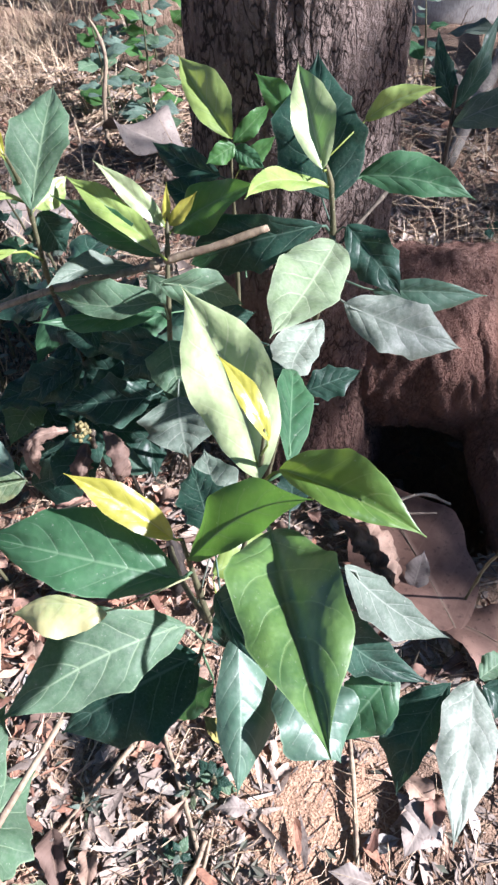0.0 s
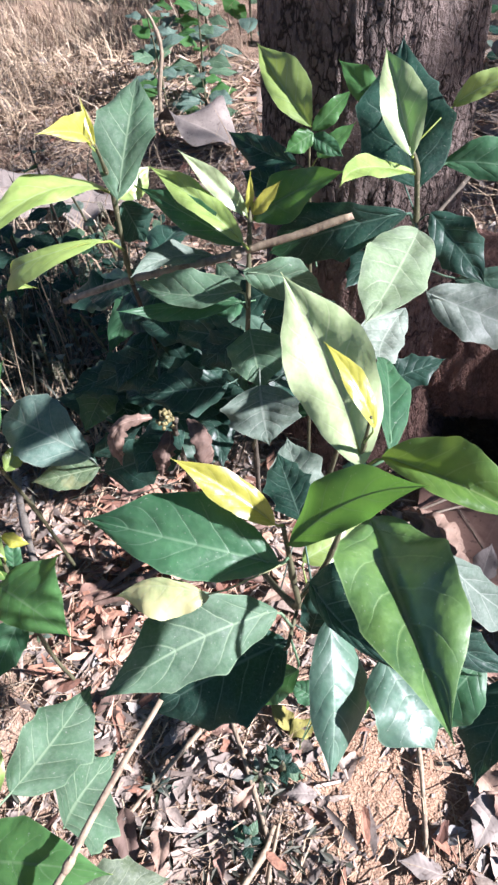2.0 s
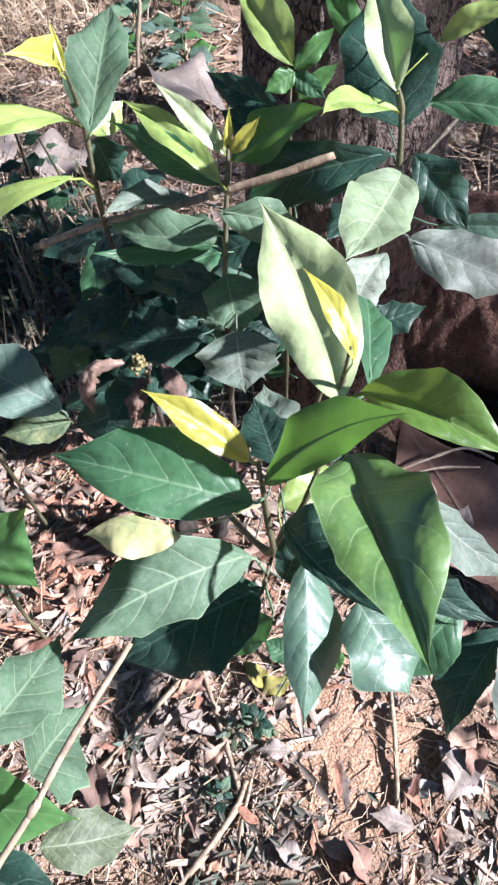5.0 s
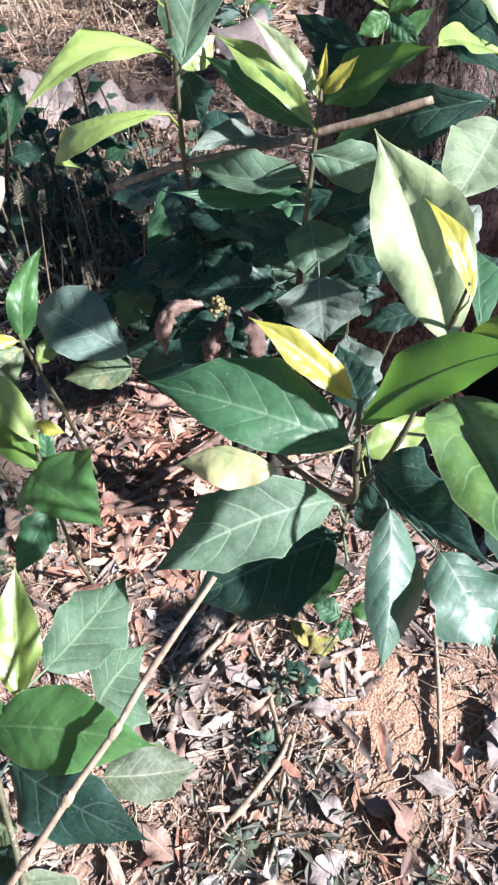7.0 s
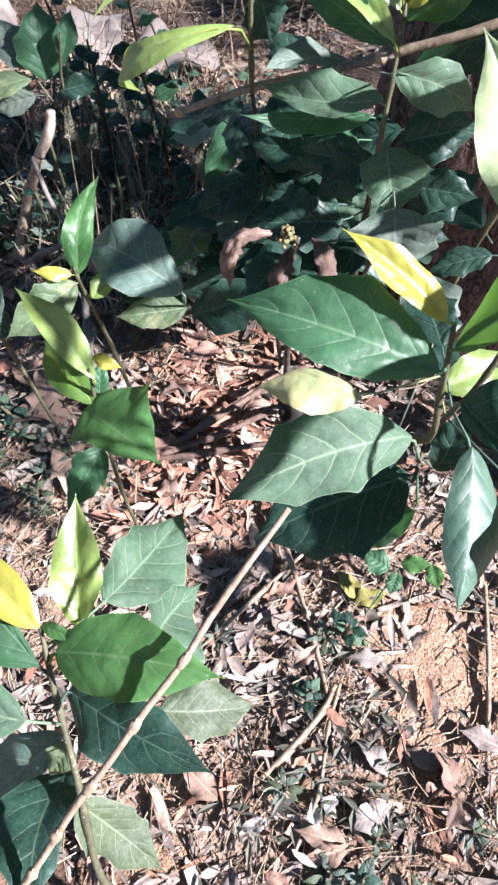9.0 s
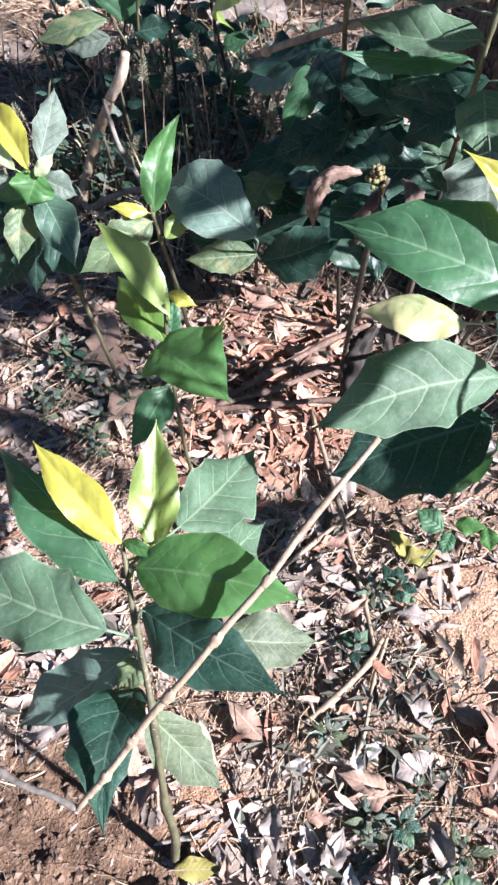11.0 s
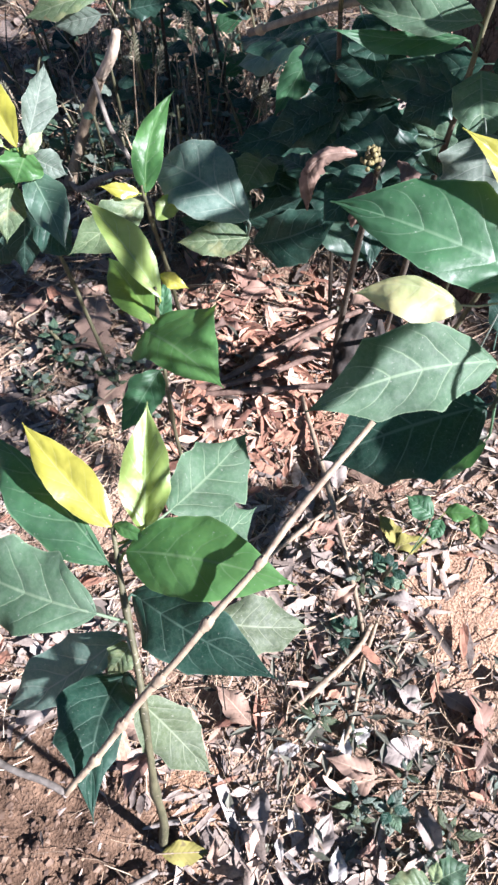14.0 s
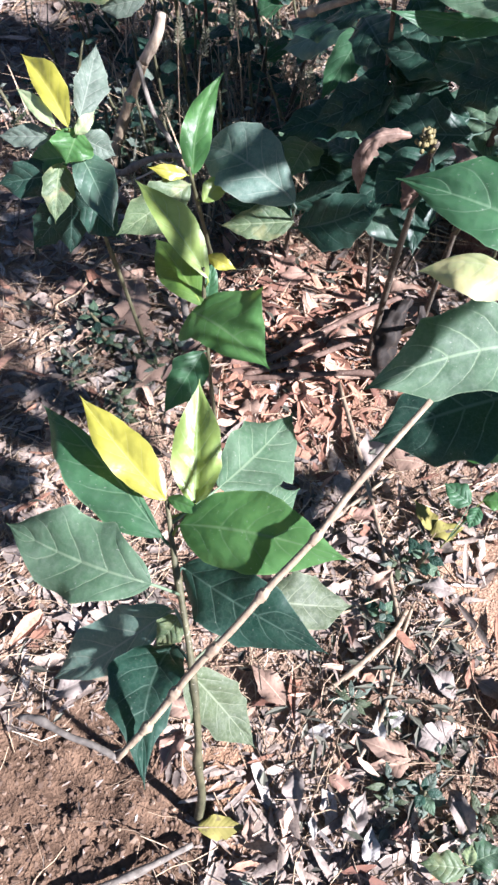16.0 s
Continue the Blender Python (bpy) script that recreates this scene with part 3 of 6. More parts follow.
for gx, gy, gz, s, n in ((0.30, 0.98, 0.25, 0.09, 10), (0.42, 0.97, 0.24, 0.09, 16), (0.36, 0.98, 0.35, 0.09, 10)):
    p = Vector((gx, gy, gz)) + to_sun * 3.9
    shade_boughs[2].append((p.x, p.y, p.z, s, n))
for gx, gy, gz, s in ((0.0, 0.90, 0.75, 0.07), (0.10, 0.90, 0.60, 0.07), (-0.06, 0.92, 0.55, 0.06), (0.12, 0.92, 0.40, 0.07), (0.05, 0.9, 0.9, 0.07), (0.2, 0.93, 0.2, 0.08)):
    p = Vector((gx, gy, gz)) + to_sun * 3.6
    shade_boughs[1].append((p.x, p.y, p.z, s, 11))
for i, b in enumerate(shade_boughs):
    shading_leaves("foliage", b, 90 + i, 0.11, tree)
    far = max(b, key=lambda c: c[0])
    tube("limb", [(0.03, 1.03, 1.7 + 0.4 * i, 0.07), (0.5, 1.0 + 0.2 * i, 2.2 + 0.3 * i, 0.05), (1.1, 0.85 + 0.4 * i, 2.7 + 0.2 * i, 0.03), (far[0], far[1], far[2], 0.01)], BARK, tree, 24, 12, (), 0.1)

# unseen crown added above the trunk to keep the sky's light from the weeds behind
rng = random.Random(8)
for i in range(4):
    a = radians(50 + 38 * i)
    out = (0.03 + 1.3 * math.cos(a), 1.9 + 0.9 * math.sin(a), 3.3 + 0.15 * i)
    tube("limb", [(0.0, 1.03, 2.6 + 0.15 * i, 0.07), (0.5 * out[0], 0.5 * (1.03 + out[1]), 3.0, 0.05), (*out, 0.02)], BARK, tree, 20, 12, (), 0.1)
    clumps = [(out[0] + rng.uniform(-0.8, 0.8), out[1] + rng.uniform(-0.9, 0.9), out[2] + rng.uniform(-0.3, 0.5), rng.uniform(0.18, 0.30), 62) for _ in range(16)]
    shading_leaves("foliage", clumps, 95 + i, 0.21, tree)


# ---- the shrubs ----
shrub = thing('shrub', 'leafy shrub shoot with glossy green leaves and pale young tips', 'shrub', "shrubs")
tube("stem", [(-0.17, 0.7, -0.01, 0.0037), (-0.135, 0.6, 0.15, 0.0035), (-0.085, 0.43, 0.33, 0.0032), (-0.035, 0.305, 0.455, 0.0027), (-0.036, 0.285, 0.53, 0.0021), (-0.042, 0.277, 0.6, 0.0016)], STEM, shrub, 24, 8, (0.35, 0.6, 0.8), 0.1)
tube("stem", [(-0.036, 0.3, 0.46, 0.0022), (-0.008, 0.3, 0.54, 0.0019), (0.006, 0.315, 0.62, 0.0016), (0.01, 0.309, 0.672, 0.0010)], STEM, shrub, 24, 8, (0.35, 0.6, 0.8), 0.1)
tube("stem", [(-0.033, 0.3, 0.455, 0.0016), (-0.038, 0.27, 0.455, 0.0014), (-0.041, 0.264, 0.455, 0.0010)], STEM, shrub, 24, 8, (0.35, 0.6, 0.8), 0.1)
leaf(shrub, (0.008, 0.307, 0.629), (-0.053, 0.414, 0.706), (-0.15, -0.64, 0.76), 0.066, 25, -0.06, LIGHT, (0.005, 0.314, 0.612), form=(0.04, 0.04, 0.46))
leaf(shrub, (0.013, 0.307, 0.664), (-0.021, 0.342, 0.703), (0.26, -0.59, 0.76), 0.016, 22, 0.12, YELLOW, (0.008, 0.312, 0.646), form=(0.02, 0.03, 0.39))
leaf(shrub, (0.026, 0.318, 0.631), (0.028, 0.456, 0.600), (0.47, 0.18, 0.87), 0.031, 19, 0.11, MID, (0.005, 0.314, 0.612), form=(-0.06, 0.06, 0.39))
leaf(shrub, (0.020, 0.311, 0.635), (0.109, 0.261, 0.635), (-0.24, -0.41, 0.88), 0.046, 40, 0.11, TENDER, (0.005, 0.314, 0.612), form=(-0.01, -0.26, 0.45))
leaf(shrub, (-0.038, 0.275, 0.581), (0.038, 0.242, 0.687), (-0.75, -0.54, 0.38), 0.038, 17, -0.04, FRESH, (-0.040, 0.279, 0.579), form=(-0.08, -0.14, 0.40))
leaf(shrub, (-0.047, 0.274, 0.604), (-0.114, 0.288, 0.648), (0.37, -0.56, 0.74), 0.026, 26, 0.03, YELLOW, (-0.042, 0.277, 0.600), form=(0.03, -0.01, 0.39))
leaf(shrub, (-0.044, 0.266, 0.571), (-0.178, 0.276, 0.596), (0.10, -0.58, 0.81), 0.057, 17, 0.12, MID, (-0.038, 0.282, 0.558), form=(-0.00, 0.17, 0.46))
leaf(shrub, (-0.088, 0.238, 0.569), (-0.152, 0.236, 0.564), (-0.04, -0.57, 0.82), 0.027, 15, 0.14, CREAMY, (-0.038, 0.283, 0.551), form=(0.12, -0.60, 0.43))
leaf(shrub, (-0.047, 0.278, 0.490), (-0.166, 0.196, 0.492), (0.42, -0.46, 0.78), 0.062, 15, 0.05, VEINED, (-0.036, 0.285, 0.455), form=(0.06, 0.06, 0.48))
leaf(shrub, (-0.040, 0.280, 0.441), (-0.153, 0.233, 0.384), (-0.17, -0.57, 0.81), 0.084, 17, 0.06, DARK, (-0.037, 0.273, 0.455), form=(0.02, -0.09, 0.41))
leaf(shrub, (0.016, 0.287, 0.601), (0.050, 0.130, 0.631), (-0.20, 0.14, 0.97), 0.080, 36, 0.04, GLOSSY, (0.002, 0.310, 0.596), form=(0.01, -0.06, 0.44))
leaf(shrub, (-0.007, 0.271, 0.498), (-0.001, 0.175, 0.437), (0.32, -0.50, 0.81), 0.051, -16, 0.08, SHEEN, (-0.022, 0.300, 0.500), form=(-0.00, -0.30, 0.45))
leaf(shrub, (0.033, 0.251, 0.481), (0.072, 0.197, 0.451), (0.32, -0.27, 0.91), 0.070, 12, 0.08, SHEEN, (-0.025, 0.300, 0.492), form=(0.02, 0.05, 0.53))
leaf(shrub, (-0.023, 0.278, 0.535), (0.048, 0.198, 0.554), (-0.46, -0.21, 0.86), 0.040, 14, 0.06, DARK, (-0.028, 0.300, 0.484), form=(0.06, -0.60, 0.22))
leaf(shrub, (0.069, 0.296, 0.553), (0.159, 0.290, 0.470), (0.55, -0.54, 0.64), 0.035, 14, -0.02, DUSTY, (-0.007, 0.301, 0.548), form=(0.05, 0.18, 0.37))
leaf(shrub, (0.062, 0.275, 0.520), (0.153, 0.275, 0.423), (0.51, -0.71, 0.48), 0.041, 19, -0.10, DARK, (-0.016, 0.300, 0.516), form=(0.09, -0.10, 0.29))
leaf(shrub, (0.125, 0.294, 0.407), (0.075, 0.243, 0.369), (-0.17, -0.47, 0.87), 0.052, 17, 0.06, MID)
leaf(shrub, (-0.033, 0.352, 0.510), (-0.058, 0.419, 0.520), (-0.16, -0.20, 0.97), 0.041, 17, 0.03, DARK, (-0.022, 0.300, 0.500))
leaf(shrub, (-0.030, 0.320, 0.499), (0.025, 0.354, 0.513), (0.13, -0.54, 0.83), 0.033, 15, 0.03, LIME, (-0.025, 0.300, 0.492))
leaf(shrub, (-0.021, 0.287, 0.443), (-0.008, 0.312, 0.494), (-0.08, -0.89, 0.44), 0.030, 17, 0.03, DARK, (-0.035, 0.288, 0.455))
leaf(shrub, (-0.029, 0.274, 0.403), (-0.083, 0.281, 0.321), (-0.64, -0.67, 0.37), 0.036, 17, 0.03, MID, (-0.037, 0.276, 0.455))
leaf(shrub, (-0.032, 0.403, 0.474), (-0.052, 0.458, 0.499), (-0.16, -0.45, 0.88), 0.050, 15, 0.04, DUSTY, (-0.050, 0.343, 0.417))
shrub = thing('shrub', 'leafy shrub with dark leaves and pale tips before the trunk', 'shrub', "shrubs")
# lower length in darker bark: its shade is put into the colour
tube("stem", [(-0.12, 0.76, -0.01, 0.0043), (-0.115, 0.7, 0.25, 0.0035), (-0.106, 0.615, 0.5, 0.0030)], DARK_WOOD, shrub, 24, 8, (0.35, 0.6, 0.8), 0.1)
tube("stem", [(-0.106, 0.615, 0.5, 0.0030), (-0.102, 0.627, 0.595, 0.0024), (-0.101, 0.643, 0.635, 0.0016)], STEM, shrub, 24, 8, (0.35, 0.6, 0.8), 0.1)
tube("stem", [(-0.115, 0.68, 0.25, 0.0027), (-0.09, 0.6, 0.42, 0.0021), (-0.09, 0.58, 0.53, 0.0016)], STEM, shrub, 24, 8, (0.35, 0.6, 0.8), 0.1)
tube("stem", [(-0.02, 0.78, -0.01, 0.0043), (0.02, 0.72, 0.3, 0.0037), (0.062, 0.67, 0.55, 0.0032), (0.059, 0.65, 0.66, 0.0024), (0.047, 0.645, 0.7, 0.0016)], STEM, shrub, 24, 8, (0.35, 0.6, 0.8), 0.1)
tube("stem", [(0.062, 0.67, 0.58, 0.0021), (0.11, 0.74, 0.6, 0.0021), (0.17, 0.84, 0.62, 0.0027)], DARK_WOOD, shrub, 24, 8, (0.35, 0.6, 0.8), 0.1)
# same stem split in two, the lower half coloured dark as if shaded
tube("stem", [(-0.22, 0.8, -0.01, 0.0037), (-0.235, 0.73, 0.3, 0.0030), (-0.241, 0.66, 0.53, 0.0026)], DARK_WOOD, shrub, 24, 8, (0.35, 0.6, 0.8), 0.1)
tube("stem", [(-0.241, 0.66, 0.53, 0.0026), (-0.241, 0.654, 0.559, 0.0026), (-0.24, 0.645, 0.65, 0.0021), (-0.236, 0.61, 0.71, 0.0015)], STEM, shrub, 24, 8, (0.35, 0.6, 0.8), 0.1)
tube("stem", [(-0.04, 0.84, -0.01, 0.0032), (-0.045, 0.81, 0.4, 0.0027), (-0.05, 0.79, 0.65, 0.0016)], STEM, shrub, 24, 8, (0.35, 0.6, 0.8), 0.1)
leaf(shrub, (-0.105, 0.646, 0.623), (-0.171, 0.657, 0.685), (0.24, -0.88, 0.41), 0.023, 25, 0.03, LIGHT, (-0.101, 0.637, 0.619), form=(0.01, 0.13, 0.36))
leaf(shrub, (-0.106, 0.616, 0.610), (-0.208, 0.676, 0.660), (0.08, -0.57, 0.82), 0.035, 34, 0.07, LIME, (-0.102, 0.627, 0.595), form=(0.01, -0.04, 0.41))
leaf(shrub, (-0.109, 0.624, 0.603), (-0.216, 0.656, 0.648), (-0.10, -0.91, 0.40), 0.035, 14, 0.05, MID, (-0.102, 0.627, 0.595), form=(0.01, 0.11, 0.39))
leaf(shrub, (-0.101, 0.664, 0.611), (-0.011, 0.627, 0.679), (-0.65, -0.46, 0.61), 0.054, 18, -0.01, FRESH, (-0.101, 0.637, 0.619), form=(-0.05, 0.05, 0.37))
leaf(shrub, (-0.099, 0.640, 0.628), (-0.070, 0.641, 0.663), (0.30, -0.80, 0.50), 0.016, 25, 0.03, YELLOW)
leaf(shrub, (-0.102, 0.640, 0.627), (-0.100, 0.649, 0.668), (0.11, -0.97, 0.21), 0.009, 30, 0, YELLOW, (-0.101, 0.637, 0.619))
leaf(shrub, (-0.063, 0.794, 0.609), (-0.152, 0.856, 0.622), (-0.44, -0.74, 0.51), 0.039, 17, 0.03, DARK, (-0.049, 0.794, 0.600), form=(-0.03, -0.11, 0.37))
leaf(shrub, (-0.066, 0.723, 0.608), (-0.122, 0.747, 0.623), (-0.22, -0.83, 0.51), 0.041, 17, 0.03, DARK, (-0.049, 0.794, 0.600))
leaf(shrub, (-0.102, 0.577, 0.601), (-0.024, 0.610, 0.557), (0.44, -0.89, 0.11), 0.044, 17, 0.06, VEINED, (-0.103, 0.625, 0.576), form=(-0.08, 0.04, 0.39))
leaf(shrub, (-0.107, 0.600, 0.566), (-0.226, 0.621, 0.560), (-0.16, -0.74, 0.65), 0.038, 15, 0.12, VEINED, (-0.105, 0.619, 0.528), form=(-0.10, 0.33, 0.37))
leaf(shrub, (-0.116, 0.617, 0.542), (-0.236, 0.577, 0.551), (0.26, -0.62, 0.74), 0.024, 13, -0.13, MID, (-0.105, 0.619, 0.528), form=(0.02, -0.38, 0.36))
leaf(shrub, (-0.098, 0.573, 0.537), (-0.080, 0.524, 0.497), (-0.06, -0.65, 0.76), 0.062, 18, 0.05, VEINED, (-0.090, 0.580, 0.530), form=(0.01, -0.12, 0.40))
leaf(shrub, (-0.082, 0.509, 0.518), (-0.070, 0.469, 0.475), (-0.04, -0.74, 0.67), 0.079, 18, 0.06, DUSTY, (-0.090, 0.584, 0.508), form=(0.01, 0.01, 0.39))
leaf(shrub, (-0.143, 0.653, 0.573), (-0.215, 0.580, 0.591), (0.38, -0.15, 0.91), 0.029, 15, -0.03, DUSTY, (-0.103, 0.625, 0.576), form=(0.13, 0.21, 0.40))
leaf(shrub, (0.051, 0.628, 0.638), (-0.086, 0.669, 0.567), (-0.34, -0.93, 0.14), 0.060, 17, 0.14, DARK, (0.060, 0.658, 0.616), form=(0.06, 0.00, 0.52))
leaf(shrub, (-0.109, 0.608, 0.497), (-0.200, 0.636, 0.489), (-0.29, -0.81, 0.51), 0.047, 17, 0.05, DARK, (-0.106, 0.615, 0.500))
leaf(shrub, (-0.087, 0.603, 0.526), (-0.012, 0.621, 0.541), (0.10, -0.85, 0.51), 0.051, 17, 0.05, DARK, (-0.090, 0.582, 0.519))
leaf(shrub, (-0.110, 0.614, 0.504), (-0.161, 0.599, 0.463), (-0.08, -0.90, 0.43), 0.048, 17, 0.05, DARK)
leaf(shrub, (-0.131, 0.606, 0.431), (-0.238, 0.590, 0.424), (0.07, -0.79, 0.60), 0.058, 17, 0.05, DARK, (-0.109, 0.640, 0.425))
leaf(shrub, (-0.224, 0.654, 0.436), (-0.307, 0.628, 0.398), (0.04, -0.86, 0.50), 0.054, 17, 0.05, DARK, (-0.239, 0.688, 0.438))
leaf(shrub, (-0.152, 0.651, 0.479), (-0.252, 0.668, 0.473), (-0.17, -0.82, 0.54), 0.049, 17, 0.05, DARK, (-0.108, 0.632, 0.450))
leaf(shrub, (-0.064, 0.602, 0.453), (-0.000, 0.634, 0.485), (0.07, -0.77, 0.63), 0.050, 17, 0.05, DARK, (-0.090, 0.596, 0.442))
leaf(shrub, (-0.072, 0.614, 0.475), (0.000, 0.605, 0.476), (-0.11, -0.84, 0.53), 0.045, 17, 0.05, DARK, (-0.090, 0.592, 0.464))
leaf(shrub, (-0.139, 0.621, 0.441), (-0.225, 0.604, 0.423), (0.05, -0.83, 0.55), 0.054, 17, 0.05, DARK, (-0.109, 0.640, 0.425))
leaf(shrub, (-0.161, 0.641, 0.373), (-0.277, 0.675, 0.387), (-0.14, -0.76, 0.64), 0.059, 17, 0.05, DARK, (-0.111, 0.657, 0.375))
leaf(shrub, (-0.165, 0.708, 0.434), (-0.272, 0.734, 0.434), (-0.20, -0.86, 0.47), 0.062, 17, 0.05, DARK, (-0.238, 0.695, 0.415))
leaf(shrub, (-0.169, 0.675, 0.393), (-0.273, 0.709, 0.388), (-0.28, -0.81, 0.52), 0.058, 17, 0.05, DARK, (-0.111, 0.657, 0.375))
leaf(shrub, (0.048, 0.623, 0.695), (0.022, 0.707, 0.758), (-0.16, -0.63, 0.76), 0.048, 36, 0.08, LIGHT, (0.052, 0.647, 0.684), form=(-0.00, 0.12, 0.37))
leaf(shrub, (0.062, 0.657, 0.649), (0.042, 0.767, 0.751), (-0.27, -0.68, 0.68), 0.094, 19, 0.02, DARK, (0.060, 0.654, 0.638), form=(-0.07, 0.04, 0.35))
leaf(shrub, (0.018, 0.723, 0.700), (-0.021, 0.762, 0.731), (-0.25, -0.75, 0.61), 0.028, 15, 0.02, FRESH, (0.049, 0.646, 0.692), form=(0.02, 0.17, 0.36))
leaf(shrub, (0.088, 0.696, 0.711), (0.152, 0.687, 0.745), (-0.32, -0.88, 0.35), 0.023, 24, 0.06, LIME, (0.049, 0.646, 0.692), form=(-0.06, -0.16, 0.35))
leaf(shrub, (0.087, 0.691, 0.659), (0.201, 0.668, 0.648), (-0.11, -0.81, 0.58), 0.042, 17, 0.06, MID, (0.059, 0.652, 0.649), form=(-0.05, -0.21, 0.39))
leaf(shrub, (0.057, 0.648, 0.668), (-0.014, 0.515, 0.719), (0.70, -0.10, 0.71), 0.025, 27, -0.05, LIME, (0.058, 0.649, 0.664), form=(0.11, -0.11, 0.43))
leaf(shrub, (0.048, 0.696, 0.642), (0.011, 0.731, 0.683), (-0.15, -0.81, 0.56), 0.046, 17, 0.03, DARK, (0.060, 0.656, 0.627))
leaf(shrub, (0.067, 0.650, 0.609), (0.009, 0.437, 0.647), (0.38, 0.06, 0.92), 0.071, 22, -0.02, PALE, (0.060, 0.658, 0.616), form=(-0.01, 0.09, 0.43))
leaf(shrub, (0.077, 0.655, 0.625), (0.136, 0.622, 0.566), (-0.08, -0.90, 0.42), 0.049, 19, 0.06, DARK, (0.060, 0.660, 0.605), form=(-0.01, -0.03, 0.44))
leaf(shrub, (0.110, 0.642, 0.557), (0.225, 0.630, 0.563), (-0.12, -0.92, 0.37), 0.036, 19, 0.05, SHEEN, (0.062, 0.668, 0.561), form=(-0.03, 0.25, 0.37))
leaf(shrub, (0.078, 0.609, 0.563), (0.200, 0.589, 0.526), (0.08, -0.74, 0.66), 0.061, 17, 0.09, CHALKY, (0.062, 0.670, 0.550), form=(0.03, 0.03, 0.44))
leaf(shrub, (0.055, 0.575, 0.567), (0.032, 0.443, 0.601), (0.21, 0.22, 0.95), 0.045, 17, -0.11, CHALKY, form=(0.08, 0.11, 0.40))
leaf(shrub, (0.041, 0.519, 0.522), (0.095, 0.535, 0.538), (0.02, -0.74, 0.67), 0.032, 17, 0.04, DARK)
leaf(shrub, (-0.228, 0.621, 0.651), (-0.228, 0.758, 0.717), (0.10, -0.43, 0.90), 0.063, 24, 0.10, VEINED, (-0.240, 0.647, 0.632), form=(0.02, -0.07, 0.41))
leaf(shrub, (-0.251, 0.636, 0.700), (-0.271, 0.568, 0.736), (0.91, -0.06, 0.41), 0.032, 30, 0.18, YELLOW, (-0.237, 0.617, 0.698), form=(0.00, 0.20, 0.35))
leaf(shrub, (-0.236, 0.609, 0.708), (-0.246, 0.623, 0.745), (0.30, -0.86, 0.40), 0.008, 30, 0, YELLOW, (-0.236, 0.613, 0.704))
leaf(shrub, (-0.245, 0.650, 0.646), (-0.344, 0.527, 0.645), (0.18, -0.15, 0.97), 0.043, 14, 0.19, LIME, (-0.240, 0.646, 0.641), form=(0.00, 0.17, 0.45))
leaf(shrub, (-0.248, 0.612, 0.613), (-0.363, 0.676, 0.510), (-0.72, -0.40, 0.56), 0.033, 14, 0.34, LIME, (-0.241, 0.652, 0.577), form=(-0.13, -0.39, 0.36))
leaf(shrub, (-0.237, 0.663, 0.627), (-0.224, 0.679, 0.571), (0.49, -0.86, -0.13), 0.047, 17, 0.03, DARK, (-0.240, 0.649, 0.614))
leaf(shrub, (-0.236, 0.653, 0.636), (-0.209, 0.689, 0.654), (0.51, -0.65, 0.56), 0.031, 15, 0.03, LIME, (-0.240, 0.647, 0.632))
leaf(shrub, (-0.048, 0.784, 0.656), (-0.113, 0.861, 0.718), (-0.22, -0.72, 0.66), 0.052, 32, 0.05, LIME, form=(-0.02, 0.26, 0.40))
leaf(shrub, (-0.046, 0.788, 0.650), (-0.005, 0.800, 0.689), (0.11, -0.98, 0.17), 0.024, 20, 0.06, FRESH)
leaf(shrub, (-0.045, 0.789, 0.647), (-0.076, 0.771, 0.633), (0.28, -0.84, 0.48), 0.026, 17, 0.03, FRESH)
leaf(shrub, (-0.040, 0.790, 0.619), (0.001, 0.801, 0.654), (-0.01, -0.94, 0.34), 0.023, 15, 0.03, FRESH, (-0.049, 0.794, 0.600))
leaf(shrub, (-0.046, 0.790, 0.644), (-0.010, 0.774, 0.627), (-0.15, -0.85, 0.51), 0.023, 17, 0.03, MID, (-0.050, 0.792, 0.625))
# shade leaves low in the shrub, mostly in the colour darkened for shade
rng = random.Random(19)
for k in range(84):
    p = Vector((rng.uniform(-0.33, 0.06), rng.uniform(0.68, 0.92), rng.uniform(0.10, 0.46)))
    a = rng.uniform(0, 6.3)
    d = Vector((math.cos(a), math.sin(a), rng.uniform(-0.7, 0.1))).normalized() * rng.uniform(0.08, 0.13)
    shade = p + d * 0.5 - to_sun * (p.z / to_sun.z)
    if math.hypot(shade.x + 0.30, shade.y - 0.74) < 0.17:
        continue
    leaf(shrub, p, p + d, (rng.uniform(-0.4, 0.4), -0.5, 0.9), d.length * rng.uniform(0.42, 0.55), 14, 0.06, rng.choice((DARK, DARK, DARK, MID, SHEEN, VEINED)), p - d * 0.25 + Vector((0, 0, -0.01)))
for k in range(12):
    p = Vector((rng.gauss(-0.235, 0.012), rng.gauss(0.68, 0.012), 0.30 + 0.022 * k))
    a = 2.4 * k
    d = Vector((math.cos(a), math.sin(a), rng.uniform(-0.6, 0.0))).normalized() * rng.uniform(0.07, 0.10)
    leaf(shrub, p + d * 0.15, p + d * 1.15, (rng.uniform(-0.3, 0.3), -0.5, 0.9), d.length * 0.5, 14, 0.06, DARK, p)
shrub = thing('shrub', 'young shrub shoot with dusty and fresh green leaves', 'shrub', "shrubs")
tube("stem", [(-0.41, 0.62, -0.01, 0.0032), (-0.415, 0.58, 0.2, 0.0027), (-0.42, 0.545, 0.34, 0.0021), (-0.424, 0.543, 0.372, 0.0015)], STEM, shrub, 24, 8, (0.35, 0.6, 0.8), 0.1)
